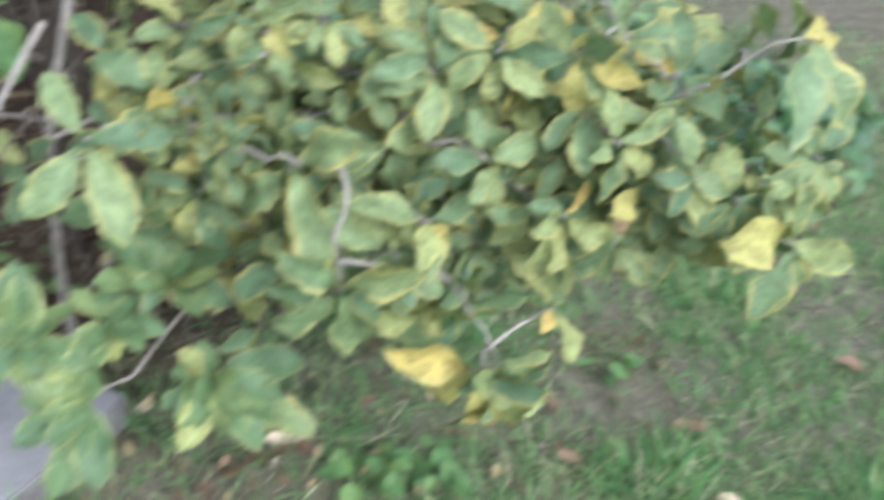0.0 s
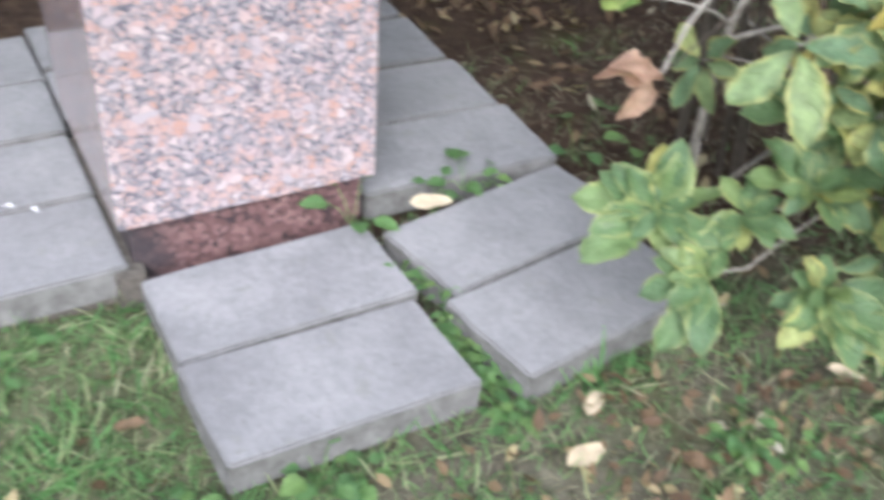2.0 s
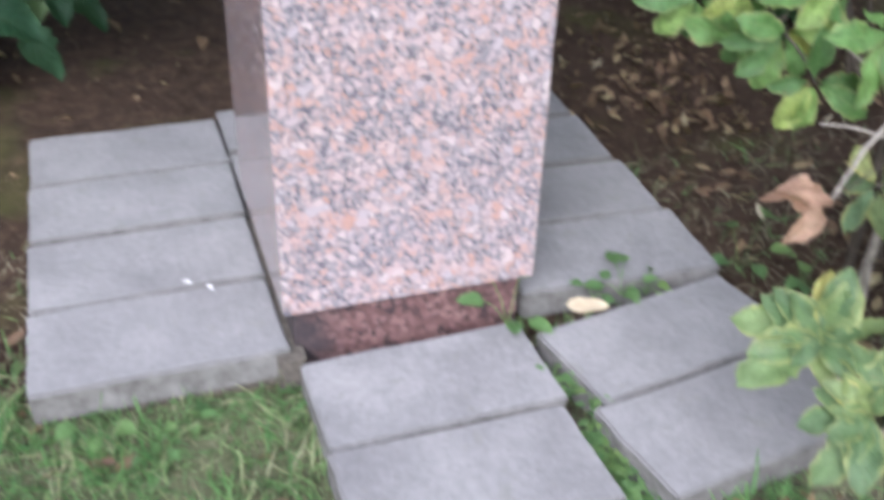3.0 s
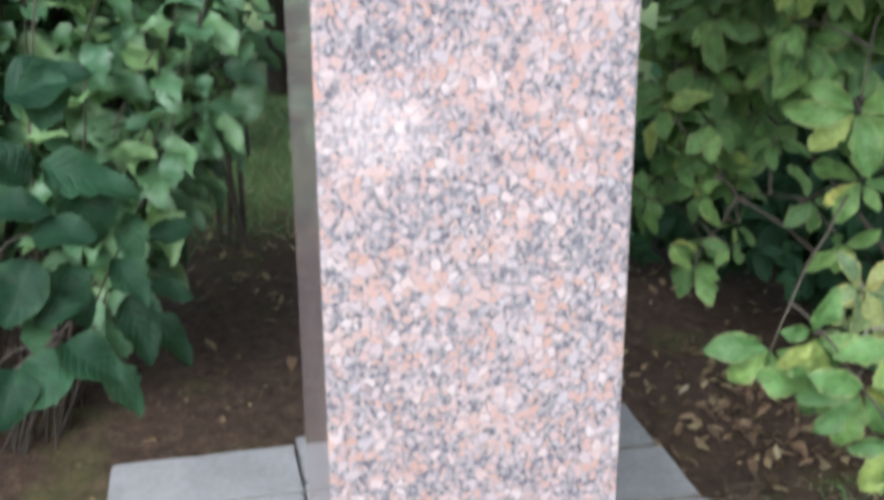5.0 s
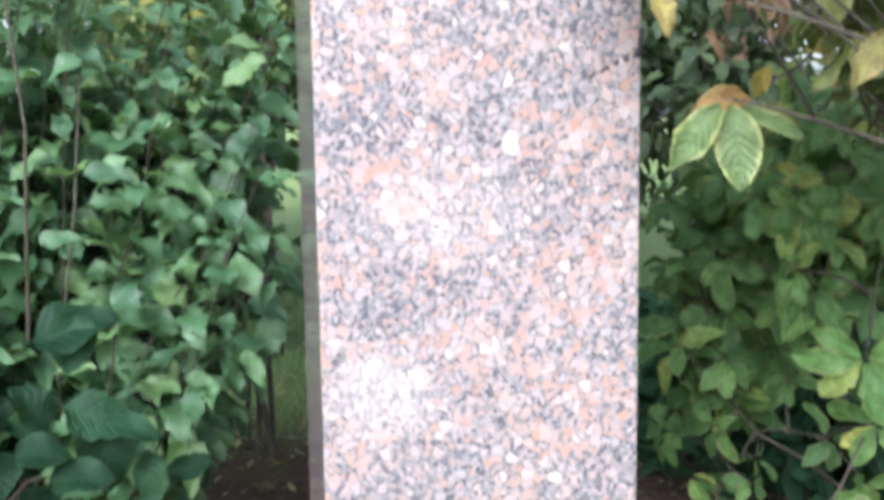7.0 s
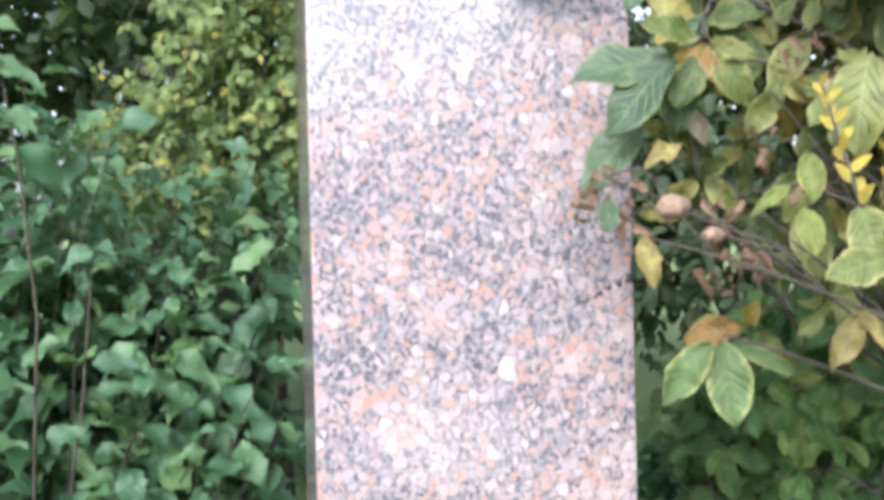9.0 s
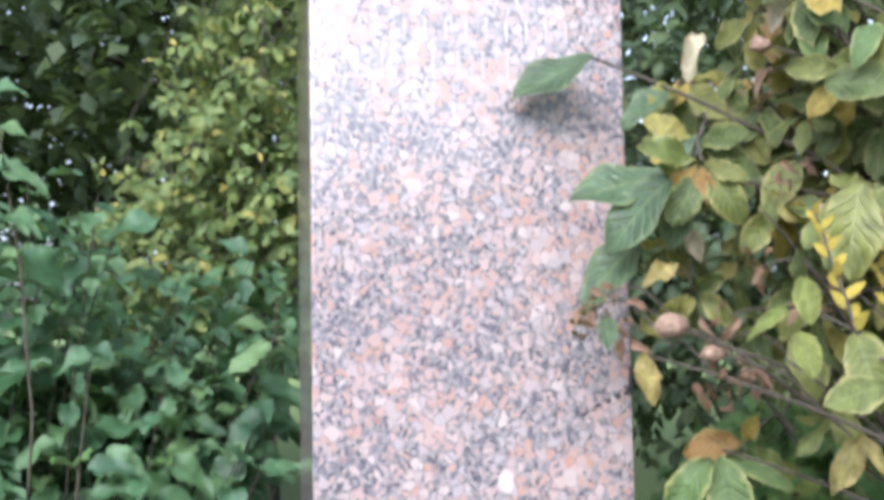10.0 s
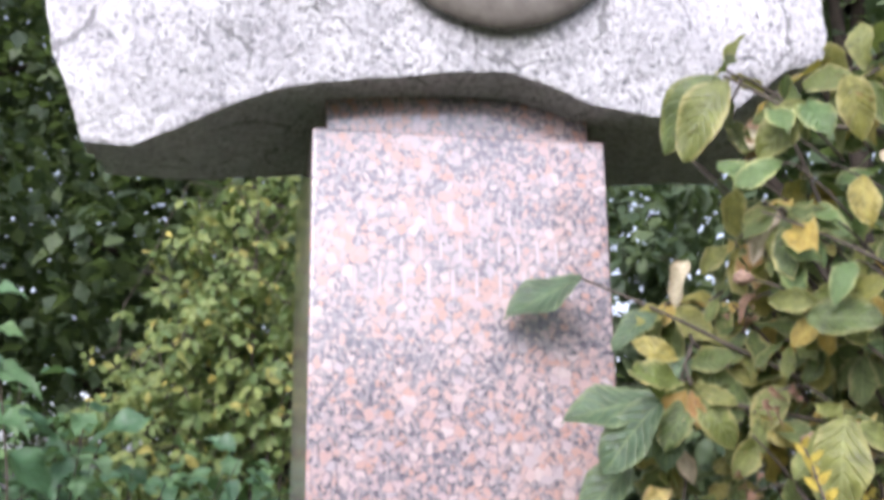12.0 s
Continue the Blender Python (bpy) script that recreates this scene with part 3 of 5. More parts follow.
def dress(root, inv, placed, near_t, far_t, material, parts):
    """Leaves of a shrub: the nearest to the lawn singly, the rest in one mesh."""
    placed.sort(key=lambda m: (m[1].translation - FOCUS).length)
    shared = [mesh_of("leaf", *t, material) for t in near_t]
    for ti, m in placed[:parts]:
        part("leaf", shared[ti % len(near_t)], None, root).matrix_local = inv @ m
    if placed[parts:]:
        part("foliage", cloud("foliage", far_t, [(ti % len(far_t), inv @ m) for ti, m in placed[parts:]], material), None, root)["kind"] = "stuff"


def whorl_shrub(name, label, base, stems, near_ends, lobes, fill, size, leaves, near_t, far_t, material, bark, seed, keep, droop=0.35, lean=(0.4, -0.3, 0.4), open_way=(0.6, -0.4, 0.6), parts=300):
    """A shrub whose leaves stand in rings at the ends of its twigs; near_ends hold (x, y, z, leaf length, leaves)."""
    r = random.Random(seed)
    root = tagged(new(name), label, "shrub")
    root.location = base
    inv = Matrix.Translation(-Vector(base))
    knots, twigs, placed = [], [], []
    for tip, r0 in stems:
        foot = Vector(base) + Vector((r.uniform(-0.12, 0.12), r.uniform(-0.12, 0.12), -0.03))
        pts = arc(foot, tip, Vector((foot.x - tip[0], foot.y - tip[1], 0)) * 0.25, 10, 0.012, r)
        knots += pts[3:]
        part("stem", tubes("stem", [([inv @ p for p in pts], r0, r0 * 0.4)], bark, 7), None, root)
    ends = [(Vector(e[:3]), e[3], e[4]) for e in near_ends]
    weights = [l[2] for l in lobes]
    tries = 0
    while len(ends) < len(near_ends) + fill and tries < fill * 20:
        tries += 1
        c, rad = r.choices(lobes, weights)[0][:2]
        d = Vector((r.gauss(0, 1), r.gauss(0, 1), r.gauss(0, 1))).normalized() * r.random() ** 0.38
        p = Vector((c[0] + d.x * rad[0], c[1] + d.y * rad[1], c[2] + d.z * rad[2]))
        if p.z > 0.1 and keep(p):
            ends.append((p, r.uniform(*size), r.randint(*leaves)))
    for p, ln, n in ends:
        near = min(knots, key=lambda s: (s - p).length_squared)
        start = near if (near - p).length < 0.6 else p + (near - p).normalized() * 0.35
        pts = arc(start, p, Vector((0, 0, 0.12)) * (p - start).length, 5, 0.006, r)
        twigs.append(([inv @ s for s in pts], 0.0032, 0.0016))
        knots += pts[1:5]
        axis = (pts[-1] - pts[-2]).normalized() + Vector(open_way)
        for m in whorl(r, p, axis, n, ln, droop, lean):
            if clear(m.translation + m.col[1].to_3d() * 0.8):
                placed.append((r.randrange(len(near_t)), m))
    part("twig", tubes("twig", twigs, bark, 4), None, root, "thin grey-brown twigs")["kind"] = "stuff"
    dress(root, inv, placed, near_t, far_t, material, parts)
    return root


def cane_shrub(name, label, base, canes, size, near_t, far_t, material, bark, seed, first=0.35, gap=0.07, droop=0.25, lean=(0.35, 0.1, 0.2), parts=300):
    """A shrub of upright canes with paired leaves held flat along them."""
    r = random.Random(seed)
    root = tagged(new(name), label, "shrub")
    root.location = base
    inv = Matrix.Translation(-Vector(base))
    placed = []
    for foot, tip in canes:
        foot, tip = Vector(foot), Vector(tip)
        pts = arc(foot, tip, (foot - tip) * 0.12 + Vector((r.uniform(-0.16, 0.16), r.uniform(-0.16, 0.16), 0.15)), 9, 0.014, r)
        part("stem", tubes("stem", [([inv @ p for p in pts], 0.0042, 0.0015)], bark, 5), None, root)
        total = (tip - foot).length
        along, k = total * first, r.randrange(2)
        while along < total * 1.01:
            f = min(along / total, 0.9999) * 9
            i = int(f)
            p = pts[i].lerp(pts[i + 1], f - i)
            way = (pts[i + 1] - pts[i]).normalized()
            s1 = way.cross(Vector((math.cos(k * 1.57 + r.uniform(-0.4, 0.4)), math.sin(k * 1.57 + r.uniform(-0.4, 0.4)), 0.1))).normalized()
            late = along / total
            ln = r.uniform(*size) * (1.0 if late < 0.85 else 0.72)
            for side in (s1, -s1):
                if r.random() < 0.10:
                    continue
                d = (side + way * r.uniform(0.0, 0.45 + 0.4 * late) + Vector((0, 0, -droop * r.uniform(0.2, 2.0)))).normalized()
                up = Vector((0, 0, 1)) + Vector(lean) * r.uniform(0.2, 1.2) + Vector([r.uniform(-0.35, 0.35) for _ in range(3)])
                m = leaf_pose(p + d * r.uniform(0.015, 0.06), d, up, ln * r.uniform(0.7, 1.08))
                if clear(m.translation) and clear(m.translation + d * ln):
                    placed.append((r.randrange(len(near_t)), m))
            along += gap * r.uniform(0.75, 1.25)
            k += 1
    dress(root, inv, placed, near_t, far_t, material, parts)
    return root


# ---- ground ----
def ground_height(x, y):
    h = -0.075
    h += 0.035 * max(0.0, min(1.0, (y - 0.55) / 0.2)) * max(0.0, min(1.0, (0.1 - x) / 0.3))
    h += 0.03 * max(0.0, min(1.0, (-0.9 - x) / 0.6))
    far = min(1.0, max(abs(x), abs(y)) / 6.0)
    h += 0.012 * noise.noise(Vector((x * 3.1, y * 3.1, 0.3))) + 0.006 * noise.noise(Vector((x * 11, y * 11, 1.3)))
    h += far * 0.06 * noise.noise(Vector((x * 0.4, y * 0.4, 4.3)))
    return h


def ground():
    lines = [-600, -250, -100, -50, -25, -14, -9, -6, -4.5] + [-3.6 + 0.06 * i for i in range(121)] + [4.5, 6, 9, 14, 25, 50, 100, 250, 600]
    n = len(lines)
    verts = [(x, y, ground_height(x, y)) for x in lines for y in lines]
    faces = [(i * n + j, (i + 1) * n + j, (i + 1) * n + j + 1, i * n + j + 1) for i in range(n - 1) for j in range(n - 1)]
    me = bpy.data.meshes.new("ground")
    me.from_pydata(verts, [], faces)
    me.materials.append(M_SOIL)
    ob = smooth(new("ground", me))
    return tagged(ob, "bare brown soil and thin lawn with dry thatch", "ground", kind="structure")


ground()


# ---- paving slabs round the pillar ----
def paving_slab(x, y, angle, length, depth, z=0.0, tilt=(0.0, 0.0), seed=0, thick=0.065):
    """One concrete slab with its long side along y, worn corners; (x, y) is its middle."""
    r = random.Random(seed)
    bm = block(-depth / 2, depth / 2, -length / 2, length / 2, -thick, 0, 0.0)
    bmesh.ops.subdivide_edges(bm, edges=bm.edges[:], cuts=5, use_grid_fill=True)
    bmesh.ops.bevel(bm, geom=[e for e in bm.edges if len(e.link_faces) == 2 and e.calc_face_angle(0) > 1.0], offset=0.004, segments=2, affect="EDGES")
    for v in bm.verts:
        k = 0.0022 * noise.noise(v.co * 9 + Vector((seed * 3.7, 0, 0)))
        edge = max(abs(v.co.x) / (depth / 2), abs(v.co.y) / (length / 2))
        v.co.z += k
        if edge > 0.93:
            v.co.x += 0.004 * noise.noise(v.co * 21 + Vector((0, seed * 1.9, 0)))
            v.co.y += 0.004 * noise.noise(v.co * 21 + Vector((5, seed * 1.9, 0)))
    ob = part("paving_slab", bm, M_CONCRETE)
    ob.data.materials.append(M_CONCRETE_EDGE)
    # side faces take the darker colour that holds their painted shade
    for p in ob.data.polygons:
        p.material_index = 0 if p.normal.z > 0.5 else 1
    ob.matrix_world = pose(x, y, z, tilt[0] + r.uniform(-0.4, 0.4), tilt[1] + r.uniform(-0.4, 0.4), angle)
    return tagged(ob, "weathered grey concrete paving slab set round the pillar", "paving slab", "paving slabs round the pillar")


# left column, two pairs
for i, (xc, dep) in enumerate(((-0.126, 0.244), (-0.375, 0.240), (-0.630, 0.238), (-0.8765, 0.242))):
    paving_slab(xc, -0.460, 1.0, 0.454, dep, 0.0, seed=10 + i)
# front pair
paving_slab(0.150, -0.010, 1.5, 0.424, 0.228, 0.003, seed=20)
paving_slab(0.384, -0.012, 2.0, 0.424, 0.230, -0.002, (-1.5, 0.0), seed=21)
# right column beside the shaft
for i, xc in enumerate((-0.158, -0.406, -0.664, -0.920)):
    paving_slab(xc, 0.466, -2.5, 0.440, 0.243, 0.004, seed=30 + i)
# front right pair, turned a little
paving_slab(0.140, 0.462, 10.5, 0.45, 0.221, 0.0, seed=40)
paving_slab(0.372, 0.470, 9.0, 0.43, 0.228, -0.006, seed=41)
# back row
paving_slab(-0.93, -0.01, 0.5, 0.43, 0.236, -0.002, seed=50)
paving_slab(-0.68, -0.01, 0.5, 0.43, 0.236, -0.004, seed=55)


# soil packed into the joints
def joint_soil(x0, x1, y0, y1, top):
    bm = block(x0, x1, y0, y1, -0.09, top, 0.0)
    ob = part("joint_soil", bm, M_DIRT)
    return tagged(ob, "dark soil packed in the paving joints", "soil", kind="structure")


joint_soil(-0.99, -0.015, -0.682, -0.248, -0.02)
joint_soil(-1.02, -0.06, 0.258, 0.672, -0.003)
joint_soil(-0.50, 0.01, -0.256, -0.205, -0.012)
joint_soil(0.05, 0.47, -0.20, 0.18, -0.018)
joint_soil(0.12, 0.42, 0.32, 0.60, -0.02)
joint_soil(-1.03, -0.53, -0.20, 0.18, -0.018)


# ---- the memorial ----
def memorial_pillar():
    root = tagged(new("memorial_pillar"), "polished pink granite memorial pillar with incised pale lettering", "pillar")
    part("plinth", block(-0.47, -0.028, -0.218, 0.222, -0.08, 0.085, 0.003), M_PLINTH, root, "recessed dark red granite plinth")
    shaft = smooth(part("shaft", block(-0.50, 0.0, -0.24, 0.24, 0.078, 2.228, 0.005, 3), M_GRANITE, root), False)
    part("cap_course", block(-0.475, -0.022, -0.218, 0.220, 2.228, 2.30, 0.004), M_GRANITE, root, "narrower pink granite course")
    # incised inscription, unreadable, as thin pale strokes
    for zc, y0, y1, count, h in ((2.090, -0.07, 0.09, 5, 0.028), (2.036, -0.115, 0.165, 9, 0.034), (1.983, -0.19, 0.19, 10, 0.042)):
        for i in range(count):
            yc = y0 + (y1 - y0) * (i + 0.5) / count
            part("letter_bar", block(-0.001, 0.0006, yc - 0.0022, yc + 0.0022, zc - h / 2, zc + h / 2, 0.0), M_LETTER, shaft, "pale incised stroke")
    # a chipped crack running in from the edge
    crack = []
    rc = random.Random(8)
    for y0, y1, z0, z1, w in ((0.2395, 0.227, 1.495, 1.486, 0.007), (0.222, 0.211, 1.484, 1.482, 0.0055), (0.204, 0.196, 1.480, 1.475, 0.004), (0.188, 0.178, 1.470, 1.466, 0.0035), (0.167, 0.160, 1.460, 1.457, 0.003), (0.2385, 0.2375, 1.53, 1.488, 0.006)):
        pts = [(0.0018 - w, y0 + (y1 - y0) * q / 6 + rc.uniform(-0.002, 0.002), z0 + (z1 - z0) * q / 6 + rc.uniform(-0.003, 0.003)) for q in range(7)]
        crack.append((pts, w, w * 0.9))
    part("crack", tubes("crack", crack, M_DARK, 9), None, shaft, "dark chipped crack")
    return root


memorial_pillar()


def boulder():
    """The rough grey stone laid across the pillar: cut front face, arched underside."""
    bm = bmesh.new()
    ny, nx, nz = 60, 30, 16
    ys = [-0.66 + 1.28 * j / ny for j in range(ny + 1)]

    def low(y):
        t = [(-0.70, 2.165), (-0.575, 2.162), (-0.53, 2.178), (-0.452, 2.206), (-0.373, 2.237), (-0.29, 2.263), (-0.214, 2.280), (-0.137, 2.292), (-0.075, 2.298), (0.061, 2.308), (0.115, 2.295),
             (0.152, 2.283), (0.198, 2.264), (0.293, 2.255), (0.369, 2.246), (0.419, 2.251), (0.483, 2.304), (0.549, 2.354), (0.64, 2.375)]
        for (a, za), (b, zb) in zip(t, t[1:]):
            if a <= y <= b:
                return za + (zb - za) * (y - a) / (b - a)
        return 2.3

    bmesh.ops.create_grid(bm, x_segments=1, y_segments=1, size=0.0001)
    bm.clear()
    ring = []
    for j, y in enumerate(ys):
        e = min(1.0, min(j, ny - j) / 3.0)
        zl = low(y)
        front = 0.058 + 0.012 * math.cos(y * 3)
        zb = 2.262 + 0.035 * max(0.0, min(1.0, (y + 0.5) / 0.27))
        top = 2.72 - 0.16 * (abs(y) / 0.66) ** 2
        top = zl + (top - zl) * (0.75 + 0.25 * e)
        back = -0.44 - 0.04 * math.cos(y * 4)
        pts = []
        for i in range(nz):  # front face upwards
            f = i / nz
            pts.append((front - 0.05 * f * f + 0.03 * math.sin(f * 3.1), y, zl + (top - zl) * f))
        for i in range(10):
            f = i / 10
            pts.append((front - 0.05 + (back - front + 0.05) * f, y, top + 0.03 * math.sin(f * 3.14)))
        for i in range(10):
            f = i / 10
            pts.append((back, y, top + (zb - top) * f))
        for i in range(nx // 2):
            f = i / (nx // 2)
            g = f ** 1.5
            pts.append((back + (front - back) * f, y, zb + (zl - zb) * g))
        ring.append([bm.verts.new(p) for p in pts])
    m = len(ring[0])
    for a, b in zip(ring, ring[1:]):
        for i in range(m):
            bm.faces.new((a[i], a[(i + 1) % m], b[(i + 1) % m], b[i]))
    bm.faces.new(ring[0])
    bm.faces.new(list(reversed(ring[-1])))
    bmesh.ops.triangulate(bm, faces=[f for f in bm.faces if len(f.verts) > 4])
    for v in bm.verts:
        p = v.co.copy()
        d = 0.022 * noise.fractal(p * 5.5, 1.0, 2.0, 4) + 0.008 * noise.noise(p * 32)
        d *= 0.25 + 0.75 * min(1.0, max(0.0, (p.z - low(p.y) - 0.02) / 0.12))
        if p.z < 2.31 and abs(p.y) < 0.24 and -0.49 < p.x < 0.0:
            d = 0
        v.co += Vector((d, 0.5 * d, d * 0.6))
        if p.y < -0.3:
            v.co.y += (0.09 - 0.28 * min(0.3, p.z - 2.15)) * min(1.0, (-0.3 - p.y) / 0.33)
    bmesh.ops.recalc_face_normals(bm, faces=bm.faces[:])
    ob = smooth(part("boulder", bm, M_ROCK))
    ob.data.set_sharp_from_angle(angle=radians(32))
    return tagged(ob, "rough light grey granite boulder laid across the pillar", "boulder")


boulder()


def dark_disc():
    bm = bmesh.new()
    bmesh.ops.create_uvsphere(bm, u_segments=36, v_segments=18, radius=1)
    for v in bm.verts:
        v.co = Vector((v.co.z * 0.04 + 0.105, v.co.x * 0.215 + 0.04, v.co.y * 0.22 + 2.585))
    ob = smooth(part("dark_disc", bm, M_DARK_DISC))
    return tagged(ob, "dark brown oval disc on the boulder front", "relief")


dark_disc()

# ---- shrubs ----
T_OVAL = [leaf_template(s, 1.0 + 0.06 * (s % 4), 0.50 + 0.025 * (s % 5), 0.22 + 0.04 * s, 0.25, 0.06, 8, 4, 0.0, 0.95, 0.045) for s in range(10)]
T_OVAL_S = [leaf_template(s, 1.1, 0.54, 0.25, 0.25, 0.05, 5, 2, 0.0, 0.9, 0.06) for s in range(10)]
T_WIDE = [leaf_template(20 + s, 0.60, 0.58 + 0.03 * (s % 4), 0.45, 0.35, 0.08, 8, 4, 0.03, 1.3, 0.04) for s in range(8)]
T_TREE = [leaf_template(40 + s, 0.8, 0.7, 0.2, 0.2, 0.02, 2, 2) for s in range(4)]


def clear(p):
    """Keep leaves out of the stones and out of the open space before them."""
    if -0.54 < p.x < 0.03 and -0.27 < p.y < 0.27:
        return False
    if p.z > 2.1 and -0.6 < p.x < 0.25 and abs(p.y) < 0.7:
        return False
    return True


def clear_right(p):
    if p.z > 1.35:
        return clear(p) and p.y > (0.22 if p.x > 0.05 else 0.33) and p.x - p.y * 0.6 < 0.42
    if p.z > 0.75:
        return clear(p) and p.y > 0.47 + 0.10 * p.x
    if p.x > 0.74 and p.z < 0.26 + 0.25 * min(0.5, p.x - 0.74):
        return False
    return clear(p) and p.y > 0.40 and p.x < 1.45


HIGH = [(0.09, 0.30, 1.95), (0.11, 0.28, 1.93), (0.19, 0.27, 1.84), (0.27, 0.24, 1.80), (0.14, 0.26, 1.70), (0.14, 0.44, 1.97), (0.43, 0.35, 1.88), (0.45, 0.34, 1.74), (0.36, 0.34, 1.60), (0.16, 0.35, 1.82),
        (0.39, 0.33, 1.99), (0.12, 0.36, 1.42), (0.17, 0.27, 1.63), (0.28, 0.31, 2.24), (0.42, 0.44, 2.18), (0.36, 0.5, 2.24), (0.25, 0.45, 2.10), (0.30, 0.40, 1.50), (0.22, 0.42, 1.55), (0.48, 0.50, 1.95), (0.3, 0.5, 1.7)]
T_OBOVATE = [leaf_template(700 + s, 1.22 + 0.06 * (s % 3), 0.45 + 0.03 * (s % 4), 0.10 + 0.09 * (s % 5), 0.30, 0.07, 11, 4, 0.02, 0.88, 0.05) for s in range(9)]
T_OBOVATE_S = [leaf_template(720 + s, 1.25, 0.50, 0.15 + 0.08 * (s % 4), 0.32, 0.07, 6, 2, 0.02, 0.88, 0.06) for s in range(6)]
T_OVATE = [leaf_template(740 + s, 0.74 + 0.04 * (s % 3), 0.50 + 0.035 * (s % 4), 0.05 + 0.10 * (s % 5), 0.34, 0.08, 11, 4, 0.035, 1.15, 0.06) for s in range(9)]
T_OVATE_S = [leaf_template(760 + s, 0.68, 0.62, 0.10 + 0.08 * (s % 4), 0.45, 0.09, 6, 2, 0.03, 1.2, 0.07) for s in range(8)]
T_BLADE = [leaf_template(780 + s, 0.78, 0.74 + 0.05 * (s % 3), 0.18 + 0.1 * (s % 3), 0.30, 0.07, 12, 6, 0.015, 0.85, 0.02) for s in range(6)]

SLAB_ENDS = [(0.37, 0.63, 0.42, 0.08, 6), (0.89, 0.58, 0.61, 0.12, 6), (0.98, 0.56, 0.49, 0.115, 7), (0.66, 0.50, 0.60, 0.115, 4), (0.67, 0.68, 0.53, 0.095, 6), (0.74, 0.72, 0.41, 0.085, 6), (0.78, 0.66, 0.30, 0.08, 6), (0.70, 0.70, 0.34, 0.08, 6)]
LAWN_ENDS = [(0.98, 0.75, 0.64, 0.085, 6), (1.07, 0.87, 0.68, 0.085, 6), (1.05, 0.72, 0.45, 0.095, 7), (0.96, 0.74, 0.46, 0.08, 6), (1.12, 0.71, 0.36, 0.085, 5), (1.07, 0.84, 0.49, 0.085, 6), (1.17, 0.90, 0.65, 0.09, 6), (1.14, 0.80, 0.41, 0.07, 5), (0.89, 0.76, 0.52, 0.08, 6), (0.73, 0.65, 0.56, 0.085, 6),
             (1.18, 0.95, 0.65, 0.09, 6), (1.25, 1.00, 0.59, 0.08, 6), (1.38, 0.89, 0.55, 0.115, 5), (1.22, 0.95, 0.51, 0.09, 5), (1.33, 0.92, 0.78, 0.12, 4), (1.04, 0.69, 0.43, 0.11, 7), (1.10, 0.68, 0.36, 0.11, 7), (0.99, 0.66, 0.44, 0.10, 7), (1.12, 0.74, 0.31, 0.10, 6), (0.81, 0.83, 0.68, 0.09, 6), (0.60, 0.78, 0.64, 0.08, 6), (1.07, 0.90, 0.64, 0.09, 6), (0.98, 0.84, 0.74, 0.08, 5)]
low_shrub = whorl_shrub("yellowing_shrub", "low spreading shrub with yellow-edged oval green leaves over the lawn", (0.30, 1.25, -0.06),
      [((0.60, 0.62, 0.55), 0.007), ((0.85, 0.75, 0.66), 0.006), ((0.95, 0.60, 0.62), 0.007), ((1.2, 0.85, 0.66), 0.007), ((0.7, 0.9, 0.9), 0.008), ((-0.20, 0.82, 0.52), 0.006)],
      SLAB_ENDS + LAWN_ENDS,
      [((0.78, 0.76, 0.58), (0.30, 0.22, 0.20), 1.0), ((-0.22, 0.85, 0.52), (0.18, 0.18, 0.12), 0.05), ((1.06, 0.88, 0.62), (0.24, 0.20, 0.20), 0.7), ((0.6, 1.0, 0.75), (0.35, 0.26, 0.32), 0.6), ((1.22, 0.94, 0.62), (0.18, 0.14, 0.16), 0.3)],
      340, (0.05, 0.088), (5, 7), T_OBOVATE, T_OBOVATE_S, M_LEAF_Y, M_BARK_GREY, 3, clear_right)
tall_shrub = whorl_shrub("yellowing_shrub", "tall shrub with yellow-edged leaves leaning over the pillar", (0.05, 1.10, -0.04),
      [((0.35, 0.55, 1.95), 0.010), ((0.12, 0.42, 1.7), 0.009), ((0.42, 0.42, 1.6), 0.009), ((0.30, 0.38, 2.2), 0.008), ((0.10, 0.33, 1.9), 0.008), ((0.2, 0.8, 2.0), 0.01), ((0.42, 0.5, 2.2), 0.009)],
      [(*p, 0.085, 6) for p in HIGH],
      # last lobe: unseen foliage added to keep light off the gap behind
      [((0.27, 0.54, 1.92), (0.26, 0.30, 0.40), 1.0), ((0.0, 0.82, 1.78), (0.42, 0.36, 0.48), 0.6), ((0.18, 0.58, 1.54), (0.22, 0.22, 0.18), 0.15), ((0.12, 0.50, 1.80), (0.14, 0.2, 0.3), 0.3), ((0.30, 1.25, 1.15), (0.45, 0.28, 0.50), 0.9)],
      500, (0.045, 0.085), (4, 6), T_OBOVATE, T_OBOVATE_S, M_LEAF_H, M_BARK, 4, clear_right, droop=0.7, lean=(0.5, -0.3, 0.3), open_way=(0.5, -0.3, 0.4))
PILLAR_ENDS = [(-0.64, 0.57, 0.90, 0.12, 5), (-0.63, 0.67, 0.54, 0.09, 6), (-0.61, 0.69, 0.79, 0.10, 6), (-0.66, 0.68, 0.98, 0.10, 6), (-0.70, 0.62, 1.09, 0.11, 6), (-0.59, 0.74, 0.59, 0.06, 4), (-0.57, 0.64, 0.55, 0.085, 5), (-0.78, 0.63, 0.66, 0.09, 6), (-0.60, 0.65, 0.72, 0.085, 5), (-0.66, 0.62, 0.80, 0.09, 5), (-0.72, 0.58, 0.68, 0.08, 5), (-0.65, 0.72, 1.06, 0.11, 6), (-0.77, 0.61, 1.22, 0.10, 6), (-0.69, 0.66, 1.16, 0.11, 6), (-0.75, 0.63, 0.96, 0.10, 5), (-0.70, 0.81, 0.96, 0.10, 6)]
